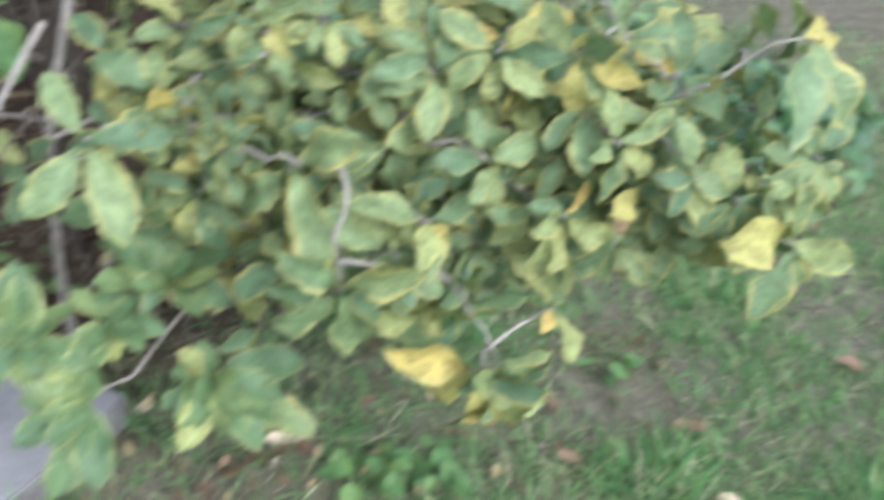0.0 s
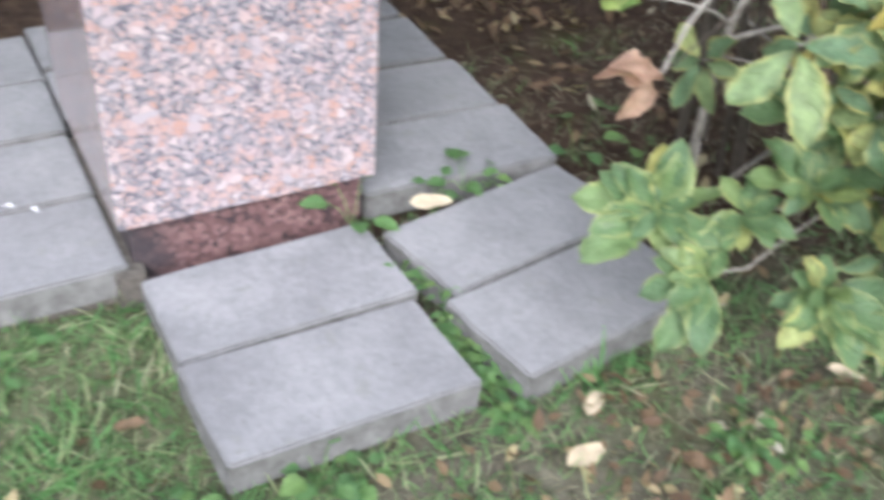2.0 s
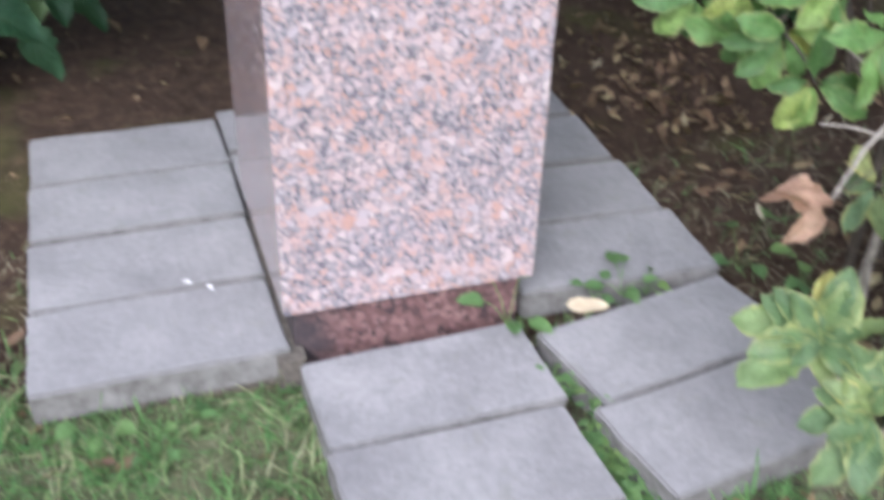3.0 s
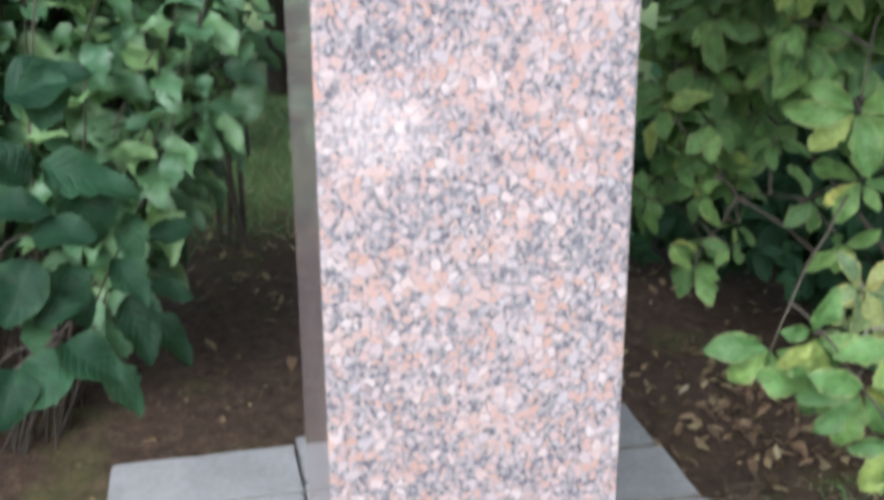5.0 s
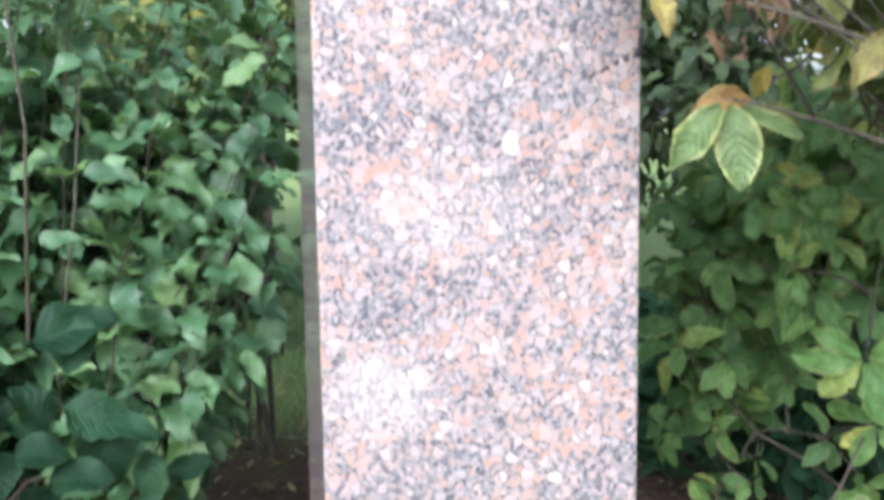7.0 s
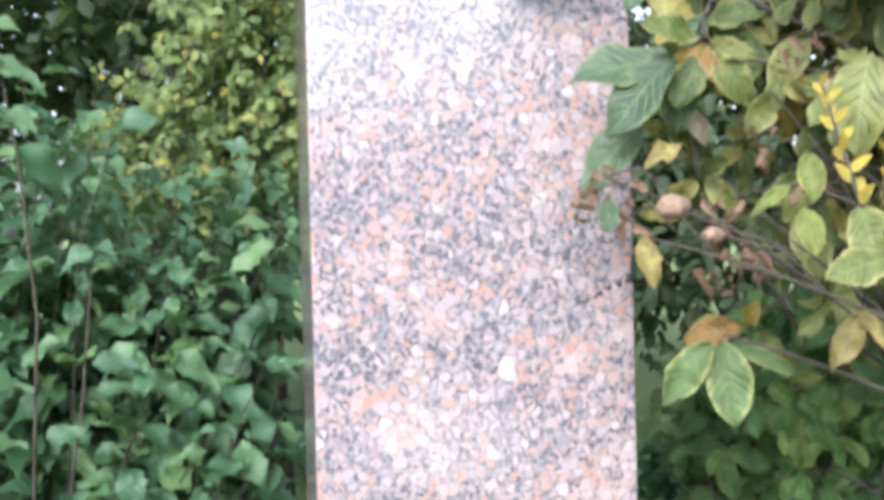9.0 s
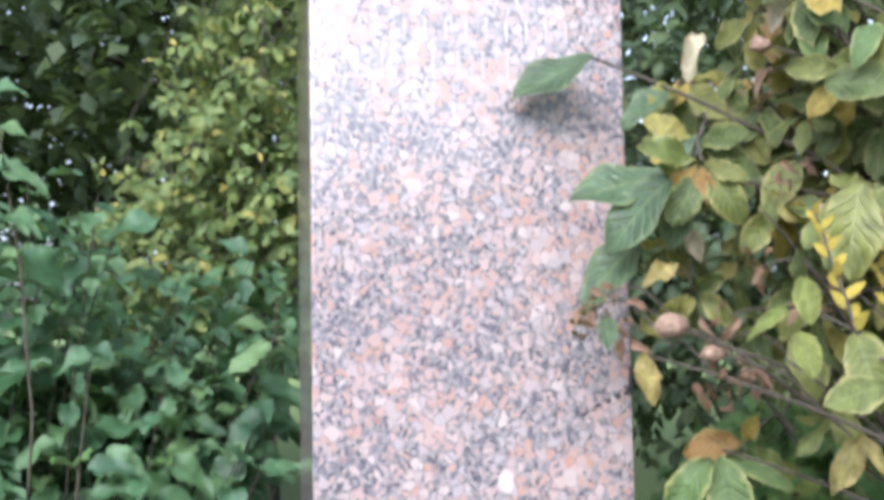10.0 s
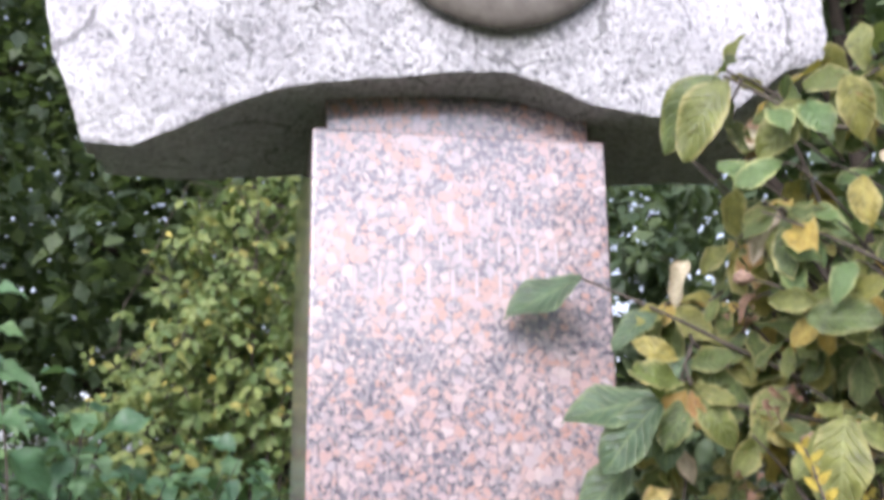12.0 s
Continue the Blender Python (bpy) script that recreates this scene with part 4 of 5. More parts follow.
OUTER_ENDS = [(-0.20, 0.75, 0.96, 0.12, 8), (-0.45, 0.84, 0.73, 0.08, 4), (-0.43, 0.91, 0.63, 0.09, 5), (-0.56, 0.80, 0.84, 0.08, 5), (-0.58, 0.77, 1.19, 0.12, 6), (-0.50, 0.80, 1.20, 0.10, 6), (-0.44, 0.77, 1.01, 0.11, 6), (-0.38, 0.88, 1.15, 0.10, 6), (-0.60, 0.73, 1.26, 0.11, 6), (-0.50, 0.88, 1.07, 0.09, 5), (-0.29, 0.84, 0.81, 0.10, 6)]
LOW_ENDS = [(-0.05, 0.53, 0.58, 0.10, 7), (0.13, 0.59, 0.58, 0.12, 7), (0.06, 0.56, 0.54, 0.10, 6), (0.24, 0.58, 0.54, 0.09, 6), (0.00, 0.58, 0.62, 0.09, 6), (0.14, 0.66, 0.66, 0.10, 6), (0.30, 0.64, 0.64, 0.10, 6)]
whorl_shrub("yellowing_shrub", "shrub with oval green leaves standing behind the paving", (-0.75, 1.55, -0.04),
      [((-0.5, 0.75, 1.2), 0.010), ((-0.9, 0.9, 0.9), 0.009), ((-0.3, 0.8, 1.3), 0.01), ((-1.1, 1.0, 1.3), 0.01), ((-0.6, 0.75, 0.7), 0.008)],
      PILLAR_ENDS + OUTER_ENDS + LOW_ENDS + [(x - 0.07, y + 0.05, z + 0.03, ln * 0.9, n) for x, y, z, ln, n in PILLAR_ENDS],
      [((-0.50, 0.85, 1.22), (0.40, 0.25, 0.24), 1.0), ((-0.85, 0.85, 0.95), (0.25, 0.22, 0.28), 0.4), ((-0.66, 0.74, 0.95), (0.16, 0.14, 0.25), 0.10)],
      180, (0.075, 0.12), (5, 7), T_OBOVATE, T_OBOVATE_S, M_LEAF_M, M_BARK, 5, clear_right, droop=0.6, lean=(0.6, -0.4, 0.3))


def canes(seed, n, foot_x, foot_y, spread, rise, top, limit):
    """Feet and tips of upright canes; top gives the height over (x, y) and limit says where a tip may stand."""
    r = random.Random(seed)
    out = []
    while len(out) < n:
        f = Vector((r.uniform(*foot_x), r.uniform(*foot_y), -0.06))
        t = Vector((f.x + r.uniform(-0.12, spread[0]), f.y + r.uniform(-0.1, spread[1]), 0))
        t.z = top(t.x, t.y) * r.uniform(*rise)
        if limit(t):
            out.append((f, t))
    return out


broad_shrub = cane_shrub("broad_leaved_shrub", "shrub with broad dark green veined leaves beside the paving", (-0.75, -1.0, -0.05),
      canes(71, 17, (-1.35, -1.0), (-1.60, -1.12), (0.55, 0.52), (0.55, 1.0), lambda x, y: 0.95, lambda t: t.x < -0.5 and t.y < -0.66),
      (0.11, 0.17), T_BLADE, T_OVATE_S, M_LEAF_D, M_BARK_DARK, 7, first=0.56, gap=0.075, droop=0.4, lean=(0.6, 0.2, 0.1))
pointed_shrub = cane_shrub("broad_leaved_shrub", "tall shrub with dark green pointed leaves", (-1.5, -0.85, -0.05),
      canes(91, 44, (-1.85, -1.2), (-1.2, -0.82), (0.4, 0.64), (0.72, 1.0), lambda x, y: 1.72 - 0.36 * y, lambda t: t.x < -0.8 and t.y < -0.24)
      + canes(92, 34, (-2.6, -1.3), (-1.7, -0.7), (0.3, 0.5), (0.7, 1.0), lambda x, y: 1.60 - 0.42 * y, lambda t: t.y < -0.7)
      + canes(93, 18, (-1.9, -1.2), (-1.05, -0.82), (0.2, 0.75), (0.8, 1.0), lambda x, y: 1.80, lambda t: -0.45 < t.y < -0.2 and t.x < -0.95)
      + canes(94, 15, (-1.5, -1.15), (-1.0, -0.82), (0.5, 0.75), (0.62, 1.0), lambda x, y: 1.38, lambda t: -0.40 < t.y < -0.27 and t.x < -0.66),
      (0.105, 0.165), T_OVATE, T_OVATE_S, M_LEAF_P, M_BARK_DARK, 9, first=0.40, gap=0.066, droop=0.45, lean=(0.6, 0.1, 0.2))
# dark shrub added to stand for the deep shade behind the oval-leaved shrub
whorl_shrub("green_shrub", "dark green shrub added to stand for deep shade behind the paving", (-1.35, 1.65, -0.05),
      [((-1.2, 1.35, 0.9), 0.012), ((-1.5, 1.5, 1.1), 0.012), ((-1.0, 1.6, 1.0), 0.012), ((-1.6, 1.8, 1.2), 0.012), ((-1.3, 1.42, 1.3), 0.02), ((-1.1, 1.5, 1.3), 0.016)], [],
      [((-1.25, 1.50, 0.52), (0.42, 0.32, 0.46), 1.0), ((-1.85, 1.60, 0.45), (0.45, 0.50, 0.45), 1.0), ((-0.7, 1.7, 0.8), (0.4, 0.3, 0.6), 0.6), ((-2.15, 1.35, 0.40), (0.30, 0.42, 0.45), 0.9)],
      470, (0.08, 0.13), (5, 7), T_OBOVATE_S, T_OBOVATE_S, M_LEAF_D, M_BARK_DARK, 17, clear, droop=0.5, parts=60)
shrub("green_shrub", "dense dark green shrub farther behind the pillar", (-2.6, 2.0, -0.05),
      [((-2.3, 1.6, 1.8), 0.012), ((-2.7, 1.2, 1.9), 0.012), ((-2.4, 2.2, 1.9), 0.012), ((-3.0, 1.8, 2.0), 0.012)],
      [((-2.4, 1.6, 1.55), (0.6, 0.8, 0.65)), ((-3.4, 1.3, 1.6), (0.5, 0.7, 0.8)), ((-2.6, 1.35, 1.7), (0.45, 0.55, 0.45), 0.5), ((-2.7, 1.5, 2.45), (0.5, 0.55, 0.8), 0.6)],
      760, (5, 8), (0.07, 0.11), T_OVAL, T_OVAL_S, M_LEAF_T, M_BARK_DARK, 13, 300, clear, 0.5, face=(0.7, 0.0, 0.4))
whorl_shrub("light_green_shrub", "tall light green shrub with small yellowing leaves", (-3.1, -0.3, -0.05),
      [((-2.9, -0.3, 3.0), 0.014), ((-3.0, -0.7, 2.3), 0.012), ((-3.0, 0.1, 3.4), 0.012), ((-2.8, -0.2, 2.0), 0.012), ((-2.9, -0.95, 1.9), 0.010)],
      [(-2.95, -0.98, 2.25, 0.07, 6), (-2.9, -0.85, 2.45, 0.07, 6), (-2.9, -0.72, 2.7, 0.07, 6), (-2.9, -0.62, 2.95, 0.07, 6), (-2.9, -0.55, 3.1, 0.07, 6)],
      [((-3.0, 0.05, 2.7), (0.45, 0.45, 1.35), 1.0), ((-3.0, -0.42, 2.35), (0.42, 0.34, 0.75), 0.7), ((-2.9, -0.72, 1.75), (0.42, 0.36, 0.55), 0.55)],
      1150, (0.05, 0.085), (4, 7), T_OBOVATE_S, T_OBOVATE_S, M_LEAF_G, M_BARK, 11, clear, droop=0.5, lean=(0.5, 0.0, 0.4), open_way=(0.5, 0.0, 0.6))


def single_leaf(root, a, b_, template, material, up=(0.8, -0.5, 0.5), label=""):
    """One leaf with its stalk, from the point a on a twig to its tip b_, as part of a shrub."""
    inv = Matrix.Translation(-root.location)
    a, b_ = Vector(a), Vector(b_)
    ob = part("leaf", mesh_of("leaf", *template, material), None, root, label)
    ob.matrix_local = inv @ leaf_pose(a, b_ - a, up, (b_ - a).length * 1.05)


def side_twig(root, pts, r0=0.004, r1=0.002, bark=None):
    inv = Matrix.Translation(-root.location)
    fine = []
    for p, q in zip(pts, pts[1:]):
        fine += arc(p, q, (0, 0, 0.008), 4)[:-1]
    fine.append(Vector(pts[-1]))
    part("side_twig", tubes("side_twig", [([inv @ Vector(p) for p in fine], r0, r1)], bark or M_BARK, 6), None, root, "thin bare side twig")


T_BROAD = [leaf_template(30 + s, 1.0, 0.58, 0.12 + 0.08 * s, 0.2, 0.05, 12, 4, 0.0, 0.95, 0.02) for s in range(5)]
T_CRUMPLE = [leaf_template(150 + s, 0.9, 0.5, 0.35, 0.55, 0.14, 12, 4, 0.0, 1.0, 0.06) for s in range(3)]
T_SHOOT = leaf_template(171, 0.8, 0.45, 0.1, 0.3, 0.02, 4, 2)
T_CURL = [leaf_template(70 + s, 0.95, 0.5, 0.8, 0.9, 0.10, 6, 4, 0.0, 1.0, 0.10) for s in range(4)]
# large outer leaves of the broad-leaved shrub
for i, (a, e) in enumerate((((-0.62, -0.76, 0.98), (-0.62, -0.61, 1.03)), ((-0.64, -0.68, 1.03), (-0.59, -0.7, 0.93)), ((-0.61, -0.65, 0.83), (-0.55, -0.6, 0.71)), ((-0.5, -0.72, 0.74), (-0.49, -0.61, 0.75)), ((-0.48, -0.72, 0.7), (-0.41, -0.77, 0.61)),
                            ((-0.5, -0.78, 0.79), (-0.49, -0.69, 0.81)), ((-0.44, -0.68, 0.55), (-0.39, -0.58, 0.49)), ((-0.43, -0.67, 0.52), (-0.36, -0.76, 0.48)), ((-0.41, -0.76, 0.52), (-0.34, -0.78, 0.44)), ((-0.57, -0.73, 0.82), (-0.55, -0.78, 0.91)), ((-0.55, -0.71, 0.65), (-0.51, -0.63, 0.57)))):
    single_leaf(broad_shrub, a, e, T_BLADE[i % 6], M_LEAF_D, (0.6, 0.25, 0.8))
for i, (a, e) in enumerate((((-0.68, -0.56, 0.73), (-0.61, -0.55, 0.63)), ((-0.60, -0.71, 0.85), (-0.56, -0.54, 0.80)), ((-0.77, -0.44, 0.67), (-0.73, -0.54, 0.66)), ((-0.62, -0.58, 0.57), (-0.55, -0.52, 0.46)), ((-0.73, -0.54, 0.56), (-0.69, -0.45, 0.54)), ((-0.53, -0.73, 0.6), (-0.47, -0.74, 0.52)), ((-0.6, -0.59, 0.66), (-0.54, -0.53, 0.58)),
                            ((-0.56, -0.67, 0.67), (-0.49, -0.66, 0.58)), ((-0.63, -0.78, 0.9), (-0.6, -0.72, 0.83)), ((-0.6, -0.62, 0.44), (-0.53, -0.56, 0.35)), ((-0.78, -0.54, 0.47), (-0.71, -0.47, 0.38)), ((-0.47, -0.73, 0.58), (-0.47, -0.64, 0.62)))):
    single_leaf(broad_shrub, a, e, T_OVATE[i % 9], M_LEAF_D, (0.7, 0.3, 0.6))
side_twig(broad_shrub, [(-0.8, -0.95, 0.3), (-0.6, -0.8, 0.48), (-0.44, -0.68, 0.55)], 0.004, 0.002, M_BARK_DARK)
side_twig(broad_shrub, [(-0.8, -0.95, 0.5), (-0.68, -0.8, 0.68), (-0.52, -0.72, 0.74)], 0.004, 0.002, M_BARK_DARK)
side_twig(broad_shrub, [(-0.85, -0.9, 0.3), (-0.78, -0.66, 0.5), (-0.68, -0.56, 0.70)], 0.004, 0.002, M_BARK_DARK)
# leaves of the pointed-leaved shrub on its outer twigs
for i, (a, e) in enumerate((((-0.96, -0.38, 0.77), (-0.96, -0.41, 0.87)), ((-0.9, -0.51, 0.79), (-0.89, -0.58, 0.84)), ((-0.91, -0.5, 0.82), (-0.89, -0.42, 0.8)), ((-1.04, -0.28, 0.94), (-1.0, -0.32, 0.83)), ((-1.05, -0.38, 0.98), (-1.04, -0.43, 1.09)), ((-1.07, -0.35, 1.29), (-1.05, -0.45, 1.19)), ((-1.07, -0.29, 1.38), (-1.05, -0.4, 1.34)),
                            ((-0.85, -0.83, 1.77), (-0.86, -0.72, 1.67)), ((-0.85, -0.81, 1.86), (-0.85, -0.74, 1.82)), ((-1.02, -0.29, 1.55), (-1.0, -0.39, 1.48)), ((-1.0, -0.35, 1.32), (-0.98, -0.4, 1.28)), ((-0.87, -0.69, 1.29), (-0.86, -0.59, 1.29)), ((-0.73, -0.76, 1.16), (-0.73, -0.68, 1.18)), ((-1.1, -0.55, 1.86), (-1.06, -0.69, 1.84)))):
    single_leaf(pointed_shrub, a, e, T_OVATE[i % 9], M_LEAF_P, (0.6, 0.2, 0.8))
# thin brown stems and outer leaves of the pointed-leaved shrub
side_twig(pointed_shrub, [(-1.05, -0.86, 0.9), (-0.965, -0.82, 1.391), (-0.961, -0.848, 1.735), (-0.922, -0.881, 1.994), (-0.90, -0.90, 2.16)], 0.004, 0.0015)
side_twig(pointed_shrub, [(-1.25, -0.70, 0.55), (-0.986, -0.593, 0.865), (-1.019, -0.512, 1.003), (-1.043, -0.389, 1.144), (-1.055, -0.32, 1.409)], 0.0032, 0.0014)
side_twig(pointed_shrub, [(-1.25, -0.60, 0.60), (-1.103, -0.402, 0.872), (-1.125, -0.342, 0.993), (-1.147, -0.28, 1.187)], 0.003, 0.0014)
side_twig(pointed_shrub, [(-1.05, -0.80, 0.80), (-0.918, -0.717, 1.216), (-0.926, -0.702, 1.40), (-0.95, -0.69, 1.55)], 0.0032, 0.0014)
for i, (a, e) in enumerate((((-0.90, -0.90, 2.13), (-0.86, -0.83, 2.15)), ((-0.91, -0.89, 2.05), (-0.88, -0.82, 2.04)), ((-0.92, -0.88, 1.95), (-0.90, -0.78, 1.95)), ((-0.94, -0.87, 1.85), (-0.90, -0.79, 1.83)), ((-0.92, -0.88, 1.98), (-0.85, -0.96, 1.97)),
                            ((-0.95, -0.69, 1.55), (-0.89, -0.64, 1.54)), ((-0.95, -0.69, 1.55), (-0.90, -0.75, 1.52)), ((-1.055, -0.32, 1.409), (-0.99, -0.29, 1.39)), ((-1.05, -0.34, 1.35), (-0.99, -0.39, 1.32)))):
    single_leaf(pointed_shrub, a, e, T_WIDE[i % 8], M_LEAF_P, (0.6, 0.2, 0.8))
T_TRIO = [leaf_template(33, 1.05, 0.52, 0.15, 0.22, 0.04, 12, 4, 0.0, 0.9, 0.008), leaf_template(36, 0.9, 0.46, 0.3, 0.35, 0.09, 12, 4, 0.0, 1.0, 0.04), leaf_template(39, 0.85, 0.30, 0.3, 0.4, 0.05, 12, 4, 0.0, 1.1, 0.02)]
trio = 0
# the drooping spray of three pale leaves
for a, e in (((0.171, 0.300, 1.414), (0.207, 0.302, 1.309)), ((0.183, 0.279, 1.410), (0.185, 0.205, 1.345)), ((0.158, 0.319, 1.407), (0.22, 0.37, 1.377))):
    single_leaf(tall_shrub, a, e, T_TRIO[trio % 3], M_LEAF_PALE, (1.0, -0.4, 0.5), "pale green leaf with dark veins")
    trio += 1
# leaves across the edge of the stone
for i, (a, e) in enumerate((((0.068, 0.170, 1.982), (0.055, 0.049, 1.934)), ((0.142, 0.254, 1.918), (0.139, 0.178, 1.884)), ((0.195, 0.282, 1.845), (0.192, 0.212, 1.805)), ((0.252, 0.207, 1.779), (0.241, 0.115, 1.703)),
                            ((0.237, 0.225, 1.773), (0.254, 0.203, 1.70)), ((0.214, 0.219, 1.787), (0.197, 0.091, 1.769)), ((0.173, 0.192, 1.703), (0.171, 0.099, 1.636)))):
    single_leaf(tall_shrub, a, e, T_BROAD[i % 5], M_LEAF_H2, (0.8, -0.3, 0.8))
side_twig(tall_shrub, [(0.30, 0.60, 1.70), (0.20, 0.34, 1.86), (0.068, 0.165, 1.982)])
side_twig(tall_shrub, [(0.32, 0.52, 1.72), (0.26, 0.30, 1.775), (0.24, 0.21, 1.78)])
side_twig(tall_shrub, [(0.45, 0.65, 1.25), (0.30, 0.45, 1.36), (0.165, 0.305, 1.42)])
# outer leaves of the crown
for i, (a, e) in enumerate((((0.442, 0.311, 1.859), (0.51, 0.36, 1.853)), ((0.489, 0.323, 1.744), (0.50, 0.285, 1.65)), ((0.287, 0.366, 1.797), (0.288, 0.310, 1.746)), ((0.334, 0.328, 1.583), (0.374, 0.331, 1.515)),
                            ((0.562, 0.262, 1.584), (0.602, 0.264, 1.525)), ((0.595, 0.272, 1.536), (0.598, 0.212, 1.52)), ((0.336, 0.293, 2.202), (0.301, 0.221, 2.116)), ((0.316, 0.287, 2.218), (0.28, 0.204, 2.141)),
                            ((0.41, 0.36, 2.145), (0.387, 0.299, 2.085)), ((0.484, 0.371, 2.152), (0.499, 0.383, 2.079)), ((0.316, 0.367, 2.045), (0.321, 0.356, 1.959)), ((0.454, 0.398, 2.035), (0.464, 0.385, 1.975)))):
    single_leaf(tall_shrub, a, e, T_BROAD[i % 5], M_LEAF_H, (1.0, -0.5, 0.35))
side_twig(tall_shrub, [(0.42, 0.50, 2.10), (0.39, 0.38, 2.12), (0.33, 0.29, 2.21)])
side_twig(tall_shrub, [(0.50, 0.55, 1.50), (0.58, 0.35, 1.55), (0.59, 0.27, 1.56)])
# withered leaves and seed heads hanging in the crown
rw = random.Random(515)
for i, c in enumerate(((0.224, 0.123, 1.63), (0.218, 0.106, 1.613), (0.233, 0.149, 1.583), (0.20, 0.30, 1.57), (0.24, 0.33, 1.52), (0.339, 0.243, 1.532), (0.36, 0.36, 1.66), (0.30, 0.34, 2.13), (0.44, 0.42, 1.90), (0.17, 0.29, 1.50), (0.27, 0.27, 1.60), (0.30, 0.30, 1.66), (0.41, 0.30, 1.62), (0.33, 0.32, 1.78), (0.45, 0.36, 1.72), (0.26, 0.35, 1.92))):
    c = Vector(c)
    for q in range(7):
        d = Vector((rw.gauss(0, 0.6), rw.gauss(0, 0.6), rw.uniform(-1.0, 0.1))).normalized()
        o = c + Vector([rw.gauss(0, 0.014) for _ in range(3)])
        single_leaf(tall_shrub, o, o + d * rw.uniform(0.012, 0.030), T_CURL[(i + q) % 4], M_LEAF_DRY, (rw.gauss(0.5, 0.5), rw.gauss(-0.3, 0.5), 0.4), "curled withered leaf")
    side_twig(tall_shrub, [c + Vector((0.05, 0.09, -0.05)), c + Vector((0.02, 0.04, 0.01)), c], 0.002, 0.001)
# bleached leaves
for c in ((0.42, 0.36, 1.90), (0.37, 0.33, 2.01), (0.22, 0.27, 1.98), (0.20, 0.25, 1.72), (0.46, 0.42, 2.06), (0.30, 0.37, 2.16)):
    c = Vector(c)
    d = Vector((rw.gauss(0.2, 0.3), rw.gauss(0, 0.8), rw.gauss(-0.5, 0.4))).normalized()
    single_leaf(tall_shrub, c, c + d * rw.uniform(0.045, 0.07), T_CURL[rw.randrange(4)] if rw.random() < 0.5 else T_BROAD[2], M_LEAF_CREAM, (0.8, -0.5, 0.5), "bleached cream leaf")
for q in range(22):
    c = Vector((rw.uniform(0.30, 0.50), rw.uniform(0.30, 0.52), rw.uniform(1.84, 2.16)))
    d = Vector((rw.gauss(0.3, 0.4), rw.gauss(-0.1, 0.8), rw.gauss(-0.3, 0.4))).normalized()
    single_leaf(tall_shrub, c, c + d * rw.uniform(0.04, 0.075), T_OVAL[rw.randrange(10)], M_LEAF_PALE, (0.9, -0.5, 0.5))
    side_twig(tall_shrub, [c + Vector((-0.02, 0.10, -0.06)), c + Vector((-0.005, 0.03, -0.005)), c], 0.002, 0.001)
# yellow shoots
for foot, mid_p, top in (((0.547, 0.272, 1.586), (0.529, 0.259, 1.66), (0.516, 0.249, 1.713)), ((0.47, 0.38, 1.56), (0.46, 0.37, 1.61), (0.455, 0.36, 1.66)), ((0.44, 0.41, 1.50), (0.435, 0.41, 1.54), (0.43, 0.40, 1.58))):
    foot, mid_p, top = Vector(foot), Vector(mid_p), Vector(top)
    side_twig(tall_shrub, [foot + Vector((-0.02, 0.16, -0.12)), foot, mid_p, top], 0.003, 0.0012)
    for q in range(14):
        f = q / 14
        o = foot.lerp(mid_p, f * 2) if f < 0.5 else mid_p.lerp(top, f * 2 - 1)
        d = Vector((math.cos(q * 2.4), math.sin(q * 2.4), 1.0))
        single_leaf(tall_shrub, o, o + d * (0.020 - 0.008 * f), T_SHOOT, M_SHOOT, (0.6, -0.3, 0.5), "yellow shoot leaf")
# lime leaves on the outermost twig
for i, (a, e) in enumerate((((0.468, 0.256, 1.586), (0.493, 0.258, 1.54)), ((0.551, 0.279, 1.586), (0.575, 0.277, 1.541)), ((0.561, 0.291, 1.535), (0.554, 0.241, 1.519)), ((0.444, 0.255, 1.61), (0.444, 0.21, 1.587)), ((0.462, 0.264, 1.645), (0.483, 0.263, 1.596)))):
    single_leaf(tall_shrub, a, e, T_TRIO[0] if i != 3 else T_TRIO[2], M_LEAF_LIME, (1.0, -0.35, 0.45), "lime green leaf")
side_twig(tall_shrub, [(0.44, 0.50, 1.50), (0.50, 0.34, 1.56), (0.547, 0.272, 1.586)], 0.004, 0.002)
side_twig(tall_shrub, [(0.50, 0.34, 1.56), (0.475, 0.28, 1.60), (0.444, 0.255, 1.61)], 0.0025, 0.0015)
side_twig(tall_shrub, [(0.50, 0.34, 1.56), (0.53, 0.31, 1.54), (0.561, 0.291, 1.535)], 0.0025, 0.0015)
# mottled leaves beside the stone and low on the twig
for i, (a, e) in enumerate((((0.263, 0.153, 1.554), (0.296, 0.165, 1.504)), ((0.534, 0.277, 1.476), (0.547, 0.248, 1.431)), ((0.534, 0.277, 1.476), (0.567, 0.288, 1.463)), ((0.304, 0.19, 1.666), (0.308, 0.147, 1.644)))):
    single_leaf(tall_shrub, a, e, T_CRUMPLE[i % 3], M_LEAF_MOTTLED, (0.9, -0.4, 0.5), "mottled yellow-brown leaf")
single_leaf(tall_shrub, (0.222, 0.125, 1.607), (0.244, 0.121, 1.566), T_TRIO[0], M_LEAF_H2, (1.0, -0.3, 0.4))
side_twig(tall_shrub, [(0.30, 0.42, 1.50), (0.28, 0.24, 1.57), (0.225, 0.125, 1.63)], 0.003, 0.0015)
side_twig(tall_shrub, [(0.45, 0.45, 1.42), (0.38, 0.30, 1.50), (0.263, 0.155, 1.556)], 0.0035, 0.0015)
side_twig(tall_shrub, [(0.45, 0.48, 1.40), (0.53, 0.34, 1.46), (0.534, 0.277, 1.476)], 0.003, 0.0015)
